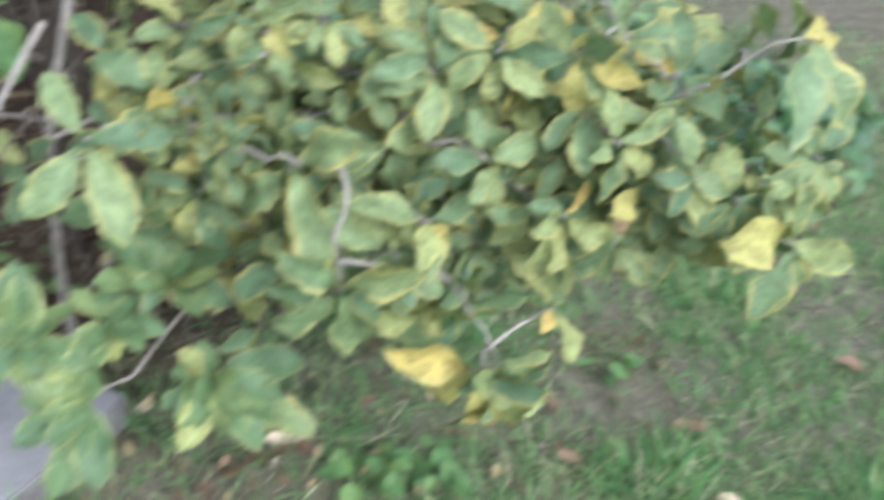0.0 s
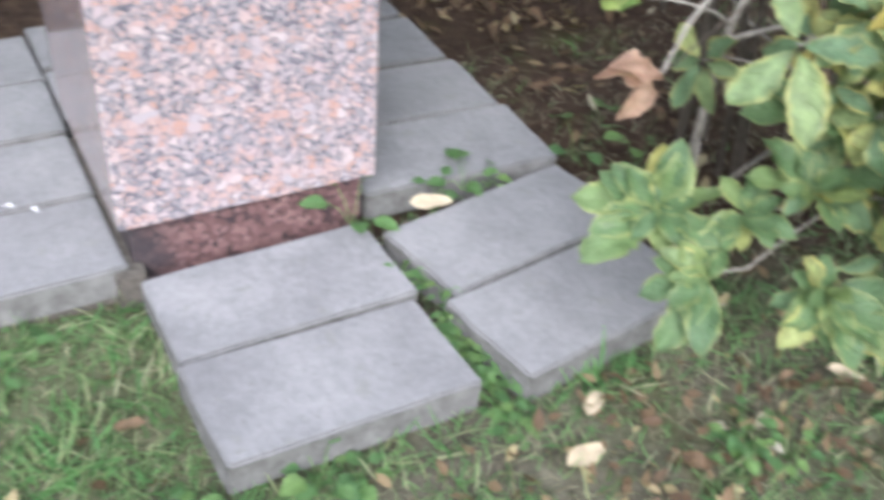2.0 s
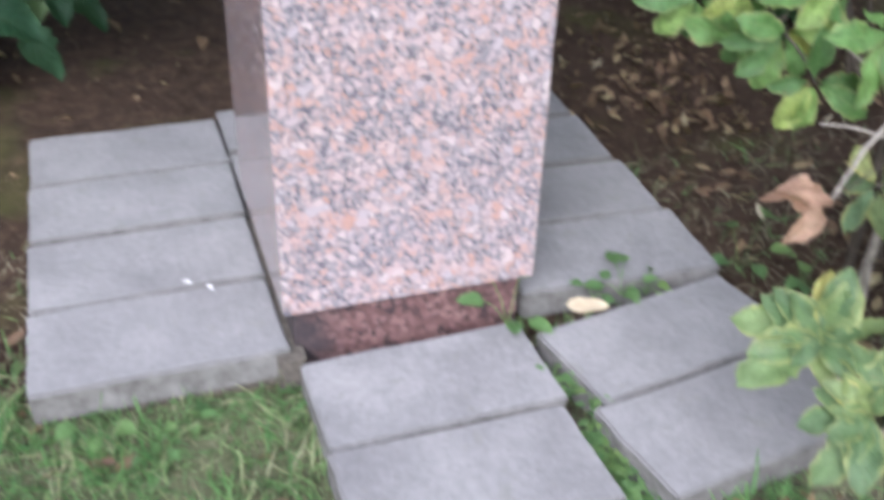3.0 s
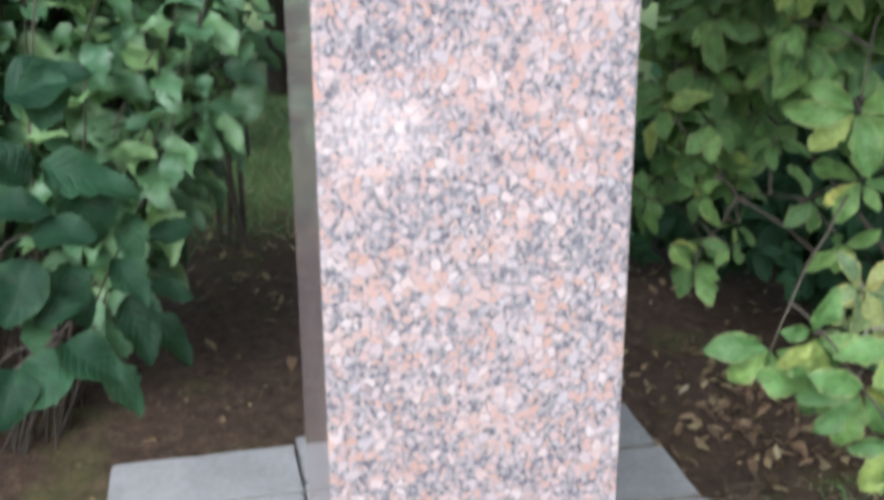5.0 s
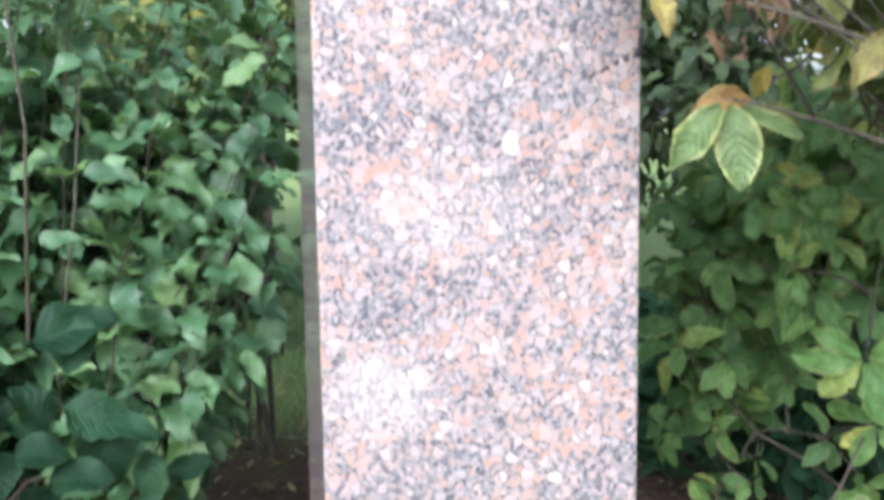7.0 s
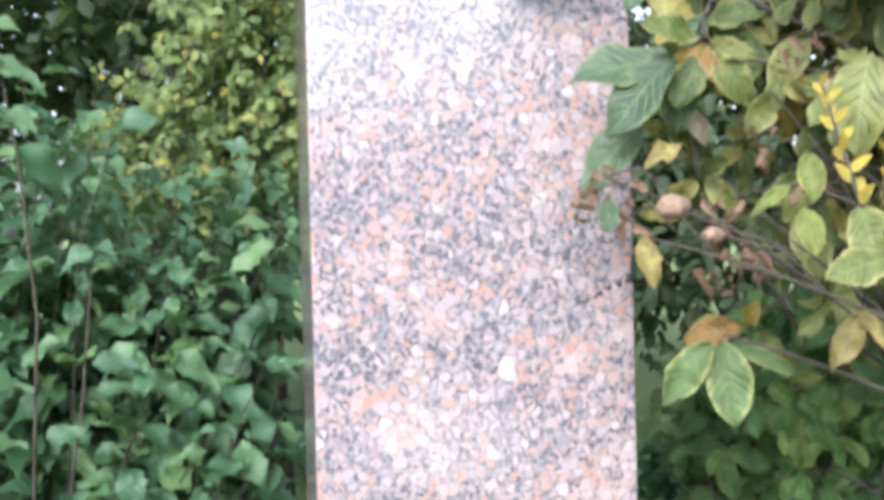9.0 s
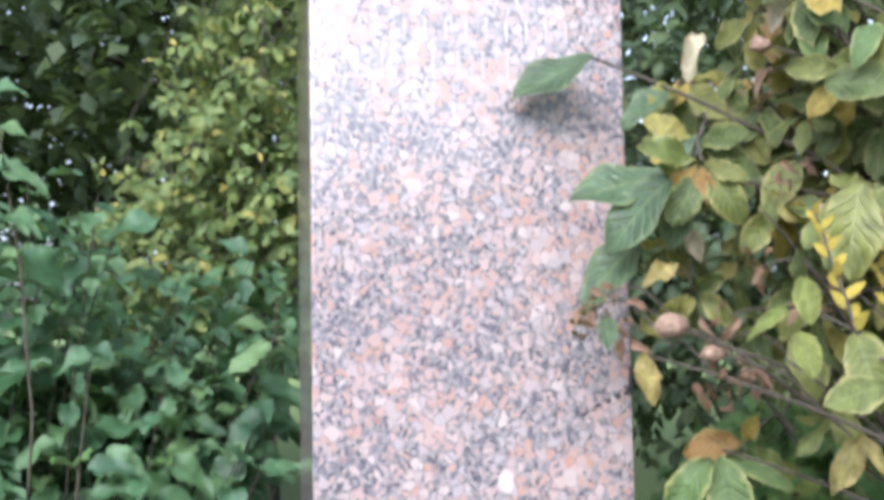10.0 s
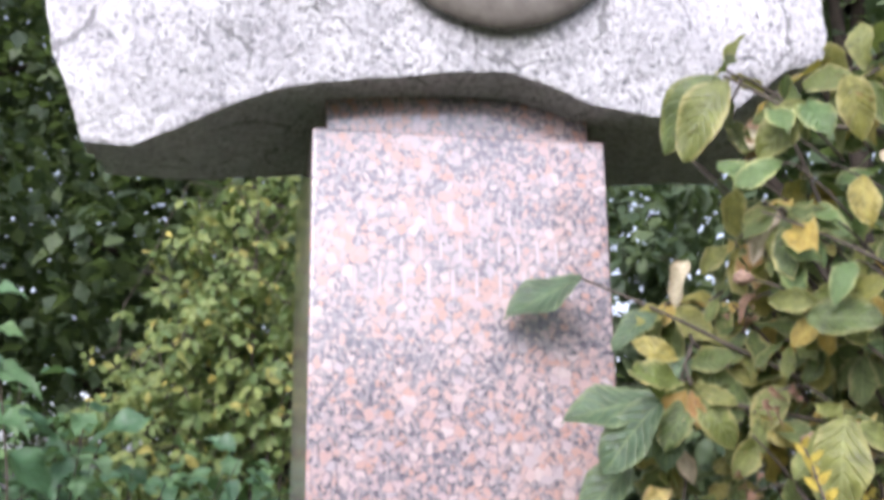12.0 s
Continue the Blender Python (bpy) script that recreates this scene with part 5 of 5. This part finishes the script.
# dry brown seed pods
for c, r0 in (((0.308, 0.177, 1.591), 0.017), ((0.327, 0.22, 1.557), 0.012), ((0.392, 0.261, 1.916), 0.011), ((0.40, 0.33, 1.72), 0.012)):
    bm = bmesh.new()
    bmesh.ops.create_icosphere(bm, subdivisions=2, radius=1)
    for v in bm.verts:
        k = 1 + 0.45 * noise.noise(v.co * 2.8 + Vector(c) * 40)
        v.co = Vector((v.co.x * k, v.co.y * k * 1.25, v.co.z * k * 0.85)) * r0 + Vector(c) - tall_shrub.location
    smooth(part("seed_pod", bm, M_POD, tall_shrub, "dry pinkish brown seed pod"))
    side_twig(tall_shrub, [Vector(c) + Vector((0.03, 0.16, -0.10)), Vector(c) + Vector((0.01, 0.06, -0.02)), c], 0.0025, 0.0012)
# bare twigs through the crown
for q in range(34):
    e = Vector((rw.uniform(0.10, 0.48), rw.uniform(0.27, 0.5), rw.uniform(1.45, 2.2)))
    b0 = e + Vector((rw.uniform(-0.1, 0.15), rw.uniform(0.12, 0.30), rw.uniform(-0.30, -0.08)))
    side_twig(tall_shrub, [b0, (b0 + e) / 2 + Vector((0, rw.uniform(-0.03, 0.03), rw.uniform(-0.02, 0.03))), e], 0.0035, 0.0015)
# rings of leaves that lean over the corner slab
ROSETTES = (
    ((0.524, 0.461, 0.276), ((0.459, 0.353, 0.303), (0.497, 0.399, 0.34), (0.5, 0.462, 0.366), (0.527, 0.471, 0.385), (0.577, 0.511, 0.336), (0.626, 0.483, 0.293), (0.58, 0.427, 0.246), (0.543, 0.332, 0.23), (0.502, 0.387, 0.287))),
    ((0.635, 0.478, 0.221), ((0.606, 0.38, 0.213), (0.617, 0.419, 0.27), (0.686, 0.387, 0.153), (0.723, 0.415, 0.179), (0.634, 0.481, 0.283), (0.662, 0.404, 0.218))),
    ((0.61, 0.552, 0.295), ((0.581, 0.526, 0.354), (0.681, 0.56, 0.323), (0.651, 0.524, 0.276), (0.633, 0.456, 0.258), (0.625, 0.566, 0.351))),
    ((0.75, 0.592, 0.243), ((0.81, 0.55, 0.198), (0.792, 0.512, 0.206), (0.732, 0.522, 0.233), (0.862, 0.568, 0.213), (0.894, 0.619, 0.214), (0.795, 0.581, 0.278), (0.848, 0.647, 0.28), (0.737, 0.553, 0.297))),
    ((0.668, 0.608, 0.359), ((0.612, 0.532, 0.384), (0.687, 0.55, 0.361), (0.704, 0.601, 0.37), (0.736, 0.639, 0.43), (0.683, 0.624, 0.425), (0.625, 0.548, 0.431), (0.657, 0.585, 0.401), (0.766, 0.618, 0.369))),
    ((0.65, 0.626, 0.469), ((0.579, 0.52, 0.476), (0.647, 0.557, 0.481), (0.7, 0.609, 0.448), (0.74, 0.634, 0.483), (0.639, 0.594, 0.503), (0.685, 0.617, 0.525))),
)
for c, ends in ROSETTES:
    c = Vector(c)
    for i, e in enumerate(ends):
        e = Vector(e)
        single_leaf(low_shrub, c + (e - c) * 0.10, e, T_OBOVATE[(i * 2) % 9], M_LEAF_Y if c.x > 0.63 and i % 3 == 1 else M_LEAF_R, (0.45 + rw.uniform(-0.25, 0.25), -0.35 + rw.uniform(-0.25, 0.25), 0.85), "green leaf with a pale yellow margin")
        n = (e - c).cross(Vector((0.45, -0.35, 0.85))).normalized()
        single_leaf(low_shrub, c, c + (e - c) * rw.uniform(0.5, 0.72) + n * rw.uniform(0.015, 0.03) + Vector((0.01, -0.01, 0.016)), T_OBOVATE[(i * 2 + 1) % 9], M_LEAF_R, (0.6 + rw.uniform(-0.3, 0.3), -0.4 + rw.uniform(-0.3, 0.3), 0.7), "small green leaf with a pale yellow margin")
    side_twig(low_shrub, [c + Vector((0.0, 0.22, 0.06)), c + Vector((0.0, 0.08, -0.01)), c], 0.003, 0.002, M_BARK_GREY)
# the withered leaves on the low shrub
single_leaf(low_shrub, (0.444, 0.489, 0.452), (0.405, 0.405, 0.462), T_CRUMPLE[0], M_LEAF_DRY, (0.4, -0.2, 1.0), "withered brown leaf")
single_leaf(low_shrub, (0.442, 0.476, 0.440), (0.463, 0.422, 0.410), T_CRUMPLE[1], M_LEAF_DRY, (0.8, -0.4, 0.6), "withered brown leaf")
single_leaf(low_shrub, (0.444, 0.486, 0.455), (0.430, 0.425, 0.475), T_CRUMPLE[2], M_LEAF_DRY, (0.7, -0.1, 0.7), "withered brown leaf")
side_twig(low_shrub, [(0.55, 0.80, 0.75), (0.47, 0.66, 0.60), (0.44, 0.49, 0.455)], 0.0025, 0.0015, M_BARK)
side_twig(low_shrub, [(0.42, 0.73, 0.75), (0.36, 0.686, 0.468), (0.36, 0.675, 0.339), (0.355, 0.676, 0.229), (0.35, 0.69, -0.06)], 0.006, 0.009, M_BARK_GREY)
side_twig(low_shrub, [(0.46, 0.62, 0.66), (0.42, 0.545, 0.526), (0.42, 0.526, 0.484), (0.44, 0.49, 0.455)], 0.005, 0.003, M_BARK_GREY)
side_twig(low_shrub, [(0.36, 0.686, 0.468), (0.42, 0.56, 0.54), (0.40, 0.47, 0.56)], 0.004, 0.0015, M_BARK_GREY)
side_twig(low_shrub, [(0.36, 0.68, 0.44), (0.45, 0.78, 0.50), (0.56, 0.84, 0.48)], 0.005, 0.003, M_BARK_GREY)
side_twig(low_shrub, [(0.95, 0.80, 0.62), (0.70, 0.72, 0.56), (0.60, 0.695, 0.50), (0.50, 0.66, 0.55)], 0.007, 0.004, M_BARK_GREY)
side_twig(low_shrub, [(0.356, 0.676, 0.26), (0.40, 0.64, 0.28), (0.45, 0.60, 0.22)], 0.003, 0.002, M_BARK_GREY)


# low leafy plants on the lawn behind the low shrub
whorl_shrub("leafy_plant", "low clump of green leafy plants on the lawn", (0.95, 2.25, -0.07),
      [((0.8, 2.0, 0.2), 0.004), ((1.0, 2.1, 0.22), 0.004), ((1.15, 2.4, 0.25), 0.004), ((0.9, 2.5, 0.25), 0.004)], [],
      [((0.80, 1.95, 0.10), (0.25, 0.28, 0.12), 1.0), ((1.00, 2.30, 0.12), (0.32, 0.35, 0.14), 1.0), ((0.55, 2.2, 0.15), (0.3, 0.4, 0.2), 0.7)],
      150, (0.06, 0.105), (4, 6), T_OVATE_S, T_OVATE_S, M_LEAF_P, M_BARK_DARK, 19, clear, droop=0.3, open_way=(0.2, -0.3, 1.0), parts=80)


# ---- trees ----
def tree(x, y, h, crown_r, seed, n, leaf=(0.12, 0.2), low=0.25):
    r = random.Random(seed)
    root = tagged(new("tree"), "dark green deciduous tree behind the shrubs", "tree", "trees round the memorial")
    root.location = (x, y, -0.1)
    lines = [(arc((0, 0, 0), (r.uniform(-0.3, 0.3), r.uniform(-0.3, 0.3), h * 0.8), (r.uniform(-0.2, 0.2), r.uniform(-0.2, 0.2), 0), 8), 0.13, 0.03)]
    tips = []
    for i in range(16):
        f = low + (0.75 - low) * i / 15
        a = i * 2.4 + r.uniform(-0.3, 0.3)
        reach = crown_r * (0.55 + 0.45 * math.sin(math.pi * (0.25 + 0.7 * i / 15)))
        s = Vector((0, 0, h * f))
        e = s + Vector((math.cos(a) * reach, math.sin(a) * reach, r.uniform(0.1, 0.25) * h))
        lines.append((arc(s, e, (0, 0, 0.1 * h), 5), 0.045, 0.012))
        tips += lines[-1][0][2:]
    tips += [Vector((0, 0, h * q)) for q in (0.7, 0.8, 0.9)]
    part("trunk", tubes("trunk", lines, M_BARK_DARK, 7), None, root)
    placed = []
    while len(placed) < n:
        c = r.choice(tips)
        k = c + Vector([r.gauss(0, 0.16 * crown_r) for _ in range(3)])
        if k.z < 0.15:
            continue
        for _ in range(14):
            p = k + Vector([r.gauss(0, 0.17) for _ in range(3)])
            d = Vector((r.gauss(0, 1), r.gauss(0, 1), r.gauss(-0.3, 0.6)))
            placed.append((r.randrange(4), leaf_pose(p, d, Vector((0, 0, 1)) + Vector([r.uniform(-0.7, 0.7) for _ in range(3)]), r.uniform(*leaf))))
    crown = part("crown", cloud("crown", T_TREE, placed, M_LEAF_T), None, root)
    crown["kind"] = "stuff"
    return root


for i, (x, y, h, c, n) in enumerate([(-6.5, -3.0, 8.0, 2.5, 24000), (-7.5, 0.2, 9.0, 2.5, 13000), (-6.2, 4.6, 8.0, 2.3, 7000), (-3.6, 3.2, 6.5, 1.8, 7000), (-4.6, -3.4, 7.5, 2.1, 20000),
                                     (-9.5, -1.6, 9.0, 2.6, 12000), (-9.5, 2.6, 8.0, 2.6, 3000), (-1.2, 4.2, 5.5, 1.7, 6000), (-2.0, -4.0, 6.0, 1.8, 7000), (-4.9, -0.3, 6.0, 1.6, 16000)]):
    tree(x, y, h, c, 60 + i, n, (0.075, 0.135) if n > 9000 else (0.11, 0.18), low=0.3 if i == 2 else 0.14)

# trees across the lawn, which close the place and show in the polished stone
for i, (x, y) in enumerate([(11, -9), (13, -4.5), (12, 0.5), (13, 5), (11, 9.5), (6, 12), (0, 11), (5, -12), (-1, -10), (-6, -8), (-6, 8)]):
    tree(x, y, (4.2, 4.0, 3.2, 4.7, 4.6)[i % 5], 2.6, 90 + i, 3500, (0.22, 0.34), low=0.08)


# ---- lawn, weeds and fallen leaves ----
SLABS = [(-1.02, 0.0, -0.70, -0.24), (0.03, 0.50, -0.23, 0.21), (-1.04, -0.03, 0.24, 0.69), (0.05, 0.50, 0.25, 0.68), (-1.05, 0.03, -0.24, 0.24)]


def on_stone(x, y, pad=0.0):
    return any(a - pad < x < b + pad and c - pad < y < d + pad for a, b, c, d in SLABS)


def lawn():
    r = random.Random(21)
    green = [leaf_template(200 + s, 0.55, 0.055, r.uniform(0.2, 0.7), 0.0, 0.0, 3, 1) for s in range(5)]
    placed, straw = [], []
    while len(placed) < 135000:
        x, y = r.uniform(-0.6, 4.6), r.uniform(-3.2, 4.6)
        far = max(0.0, math.hypot(x - 0.8, y - 0.5) - 1.3) / 2.2
        if r.random() < far ** 0.7:
            continue
        if on_stone(x, y, -0.005):
            continue
        edge = x + 0.6 * max(0.0, min(1.0, (-0.15 - y) * 4)) * (1.0 if x > -0.1 else 0.3) - 0.45 * min(0.9, max(0.0, y - 0.3)) + 0.9 * max(0.0, y - 1.4) + 0.4 * noise.noise(Vector((x * 1.7, y * 1.7, 3.0)))
        dens = min(1.0, max(0.03, edge * 2.2 + 0.1))
        dens *= 0.28 + 1.0 * max(0.0, min(1.0, 0.5 + 1.6 * noise.noise(Vector((x * 2.6, y * 2.6, 8.0))) + 0.5 * noise.noise(Vector((x * 7, y * 7, 2.0)))))
        for bx, by, br in ((0.72, 0.40, 0.26), (0.62, 0.62, 0.2), (1.12, 1.3, 0.22), (0.85, 0.75, 0.2)):
            dens *= 0.2 + 0.8 * min(1.0, math.hypot(x - bx, y - by) / br) ** 2
        if r.random() > dens:
            continue
        tuft = max(0.0, noise.noise(Vector((x * 6, y * 6, 12.0))))
        z = ground_height(x, y) - 0.004
        lean = Vector((r.gauss(0, 0.7), r.gauss(0, 0.7), r.uniform(0.45, 1.4)))
        placed.append((r.randrange(5), leaf_pose((x, y, z), lean, Vector((r.gauss(0, 1), r.gauss(0, 1), 1)), r.uniform(0.02, 0.058) + 0.06 * tuft)))
    while len(placed) < 165000:
        x, y = r.uniform(-7.5, -2.7), r.uniform(-4.0, 3.2)
        if r.random() > min(1.0, max(0.04, (-3.1 - x + 0.5 * noise.noise(Vector((x * 1.5, y * 1.5, 5.0)))) * 1.3)):
            continue
        lean = Vector((r.gauss(0, 0.6), r.gauss(0, 0.6), r.uniform(0.5, 1.4)))
        placed.append((r.randrange(5), leaf_pose((x, y, ground_height(x, y) - 0.004), lean, Vector((r.gauss(0, 1), r.gauss(0, 1), 1)), r.uniform(0.04, 0.10))))
    while len(straw) < 22000:
        x, y = r.uniform(-0.6, 2.4), r.uniform(-1.5, 2.6)
        if on_stone(x, y, 0.0):
            continue
        straw.append((r.randrange(5), leaf_pose((x, y, ground_height(x, y) + r.uniform(0.0, 0.012)), Vector((r.gauss(0, 1), r.gauss(0, 1), 0.08)), Vector((0, 0, 1)), r.uniform(0.02, 0.055))))
    tagged(new("lawn_grass", cloud("lawn_grass", green, placed, M_GRASS)), "short patchy green lawn grass", "grass", kind="stuff")
    tagged(new("dry_straw", cloud("dry_straw", green, straw, M_STRAW)), "dry straw-coloured grass lying on the lawn", "grass", kind="stuff")


lawn()


def weed(x, y, z, n, size, seed, label="small green weed with rounded leaves"):
    r = random.Random(seed)
    root = tagged(new("weed"), label, "weed", "weeds in lawn and joints")
    root.location = (x, y, z)
    for i in range(n + 2):
        a = i * 2.4 + r.uniform(-0.4, 0.4)
        tip = Vector((math.cos(a), math.sin(a), r.uniform(0.5, 1.6))) * size * r.uniform(0.3, 0.7)
        stalk = part("stalk", tubes("stalk", [([Vector((0, 0, -0.005)), tip * 0.55 + Vector((0, 0, 0.01)), tip], 0.0012, 0.0008)], M_WEED, 4), None, root)
        ob = part("leaf", WEED_LEAVES[r.randrange(4)], None, stalk)
        ob.matrix_local = leaf_pose(tip, Vector((math.cos(a), math.sin(a), r.uniform(-0.3, 0.4))), Vector((0.2, 0, 1)), size * r.uniform(0.4, 0.75))
    return root


WEED_LEAVES = [mesh_of("leaf", *leaf_template(300 + s, 0.75, 0.7, 0.25, 0.2, 0.03, 5, 4), M_WEED) for s in range(4)]
for i, (x, y, z, n, s) in enumerate([
        (-0.025, 0.45, -0.02, 3, 0.07), (-0.02, 0.39, -0.02, 2, 0.05), (-0.015, 0.50, -0.02, 2, 0.055), (0.02, 0.185, -0.01, 3, 0.075), (0.17, 0.215, -0.03, 5, 0.04), (0.27, 0.25, -0.02, 4, 0.035),
        (-0.07, 0.76, -0.05, 3, 0.11), (0.02, 0.86, -0.05, 5, 0.06), (0.53, -0.09, -0.075, 7, 0.07), (0.52, -0.29, -0.08, 7, 0.06), (0.54, -0.03, -0.08, 5, 0.05), (0.73, 0.56, -0.08, 9, 0.06),
        (0.86, 0.82, -0.08, 9, 0.075), (0.92, 0.87, -0.08, 8, 0.07), (0.04, -0.58, -0.08, 4, 0.07), (0.05, -0.43, -0.08, 3, 0.05), (0.14, -0.49, -0.08, 3, 0.045), (0.50, 0.235, -0.08, 7, 0.05),
        (0.57, 0.24, -0.08, 6, 0.045), (0.82, 0.86, -0.08, 8, 0.06), (0.95, 0.90, -0.08, 8, 0.065), (1.05, 1.36, -0.08, 9, 0.06), (0.33, 0.225, -0.05, 6, 0.035), (0.41, 0.235, -0.06, 7, 0.04), (0.37, 0.245, -0.06, 6, 0.035), (0.45, 0.24, -0.07, 7, 0.045), (0.22, 0.235, -0.03, 6, 0.03), (0.30, 0.24, -0.04, 6, 0.03), (0.35, 0.23, -0.05, 7, 0.035), (0.39, 0.245, -0.06, 7, 0.035), (0.43, 0.235, -0.06, 7, 0.04), (0.47, 0.245, -0.07, 7, 0.045), (0.53, 0.25, -0.08, 7, 0.045), (0.86, 1.90, -0.08, 12, 0.08), (0.82, 1.79, -0.08, 11, 0.075), (0.90, 2.12, -0.08, 12, 0.085), (1.0, 2.28, -0.08, 12, 0.085), (0.92, 2.0, -0.08, 11, 0.08), (0.80, 2.0, -0.08, 12, 0.09), (1.07, 2.5, -0.08, 12, 0.09), (0.95, 1.85, -0.08, 10, 0.07), (0.75, 0.52, -0.08, 8, 0.05), (0.78, 0.60, -0.08, 8, 0.05)]):
    weed(x, y, z, n, s, 400 + i)

FALLEN = [mesh_of("fallen_leaf", *leaf_template(500 + s, 0.85, 0.5, -0.2 if s % 2 else 0.25, 0.5, 0.07, 6, 4), M_LITTER) for s in range(6)]
PALE_FALLEN = [mesh_of("fallen_leaf", *leaf_template(520 + s, 0.85, 0.42, 0.10, 0.25, 0.05, 8, 4, 0.0, 1.0, 0.02), M_FALLEN_PALE) for s in range(3)]
FLAT_FALLEN = mesh_of("fallen_leaf", *leaf_template(540, 0.85, 0.5, 0.04, 0.12, 0.03, 8, 4, 0.0, 1.0, 0.02), M_FALLEN_PALE)
rf = random.Random(77)
for x, y, s in [(0.595, 0.338, 0.07), (0.673, 0.251, 0.085), (0.673, 0.782, 0.07), (0.036, 0.296, 0.085), (0.306, -0.339, 0.05), (0.13, -0.60, 0.05), (0.768, 0.441, 0.06), (0.814, 0.464, 0.06), (0.806, 0.343, 0.08),
                (0.55, 0.481, 0.04), (0.525, 0.387, 0.03), (-1.622, -0.189, 0.07), (-0.83, 0.96, 0.06), (-2.5, -0.28, 0.08), (1.48, 1.63, 0.07), (1.22, 1.25, 0.06), (1.34, 1.115, 0.085), (1.03, 0.938, 0.05), (0.70, 0.774, 0.07), (-0.35, 0.80, 0.05), (-0.6, 0.9, 0.08), (-0.75, 1.05, 0.07)]:
    pale = (x, y) in ((0.595, 0.338), (0.673, 0.251), (0.673, 0.782), (0.036, 0.296), (1.34, 1.115))
    ob = new("fallen_leaf", FLAT_FALLEN if pale and x < 0.1 else PALE_FALLEN[rf.randrange(3)] if pale else FALLEN[rf.randrange(6)])
    zz = 0.022 if on_stone(x, y, 0.02) and x < 0.1 else 0.008 if on_stone(x, y) else ground_height(x, y) + 0.022
    a = 1.3 if x < 0.1 and pale else rf.uniform(0, 6.28)
    ob.matrix_world = leaf_pose((x, y, zz), (math.cos(a), math.sin(a), 0.05), (rf.uniform(-0.2, 0.2), rf.uniform(-0.2, 0.2), 1), s)
    tagged(ob, "pale cream fallen leaf lying on the ground" if pale else "dry curled fallen leaf lying on the ground", "leaf", "fallen leaves")


def paper_scrap(x, y, size, turn, seed):
    v, f, uv = leaf_template(seed, 0.6, 0.45, 0.35, 0.4, 0.12, 5, 2, 0.0, 0.5, 0.08)
    ob = new("paper_scrap", mesh_of("paper_scrap", v, f, uv, M_SCRAP))
    ob.matrix_world = leaf_pose((x, y, 0.004), (math.cos(turn), math.sin(turn), 0.05), (0, 0, 1), size)
    tagged(ob, "small crumpled white scrap lying on the slab", "paper scrap", "white scraps")


paper_scrap(-0.272, -0.397, 0.024, 1.2, 811)
paper_scrap(-0.248, -0.349, 0.020, 0.3, 812)


def litter():
    r = random.Random(31)
    t = [leaf_template(600 + s, 0.8, 0.5, r.uniform(-0.4, 0.4), 0.4, 0.05, 3, 2) for s in range(6)]
    placed = []
    while len(placed) < 900:
        x, y = (r.uniform(-2.6, 0.4), r.uniform(0.7, 2.2)) if r.random() < 0.4 else (r.uniform(-3.0, 2.2), r.uniform(-1.2, 2.6))
        if on_stone(x, y, 0.01):
            continue
        placed.append((r.randrange(6), leaf_pose((x, y, ground_height(x, y) + 0.008), Vector((r.gauss(0, 1), r.gauss(0, 1), 0.1)), Vector((r.gauss(0, 0.3), r.gauss(0, 0.3), 1)), r.uniform(0.015, 0.05))))
    for _ in range(160):
        x, y = r.gauss(-3.2, 0.45), r.gauss(-0.35, 0.25)
        placed.append((r.randrange(6), leaf_pose((x, y, ground_height(x, y) + 0.012), Vector((r.gauss(0, 1), r.gauss(0, 1), 0.15)), Vector((r.gauss(0, 0.4), r.gauss(0, 0.4), 1)), r.uniform(0.03, 0.06))))
    for _ in range(170):
        x, y = r.gauss(-0.95, 0.20), r.gauss(1.0, 0.13)
        if not on_stone(x, y, 0.01):
            placed.append((r.randrange(6), leaf_pose((x, y, ground_height(x, y) + r.uniform(0.006, 0.02)), Vector((r.gauss(0, 1), r.gauss(0, 1), 0.15)), Vector((r.gauss(0, 0.5), r.gauss(0, 0.5), 1)), r.uniform(0.02, 0.05))))
    for _ in range(420):
        x, y = r.gauss(0.78, 0.22), r.gauss(0.50, 0.28)
        if not on_stone(x, y, 0.02):
            placed.append((r.randrange(6), leaf_pose((x, y, ground_height(x, y) + r.uniform(0.012, 0.03)), Vector((r.gauss(0, 1), r.gauss(0, 1), 0.15)), Vector((r.gauss(0, 0.5), r.gauss(0, 0.5), 1)), r.uniform(0.012, 0.04))))
    tagged(new("leaf_litter", cloud("leaf_litter", t, placed, M_LITTER)), "scattered dry brown leaf litter on the soil", "leaf litter", kind="stuff")


litter()
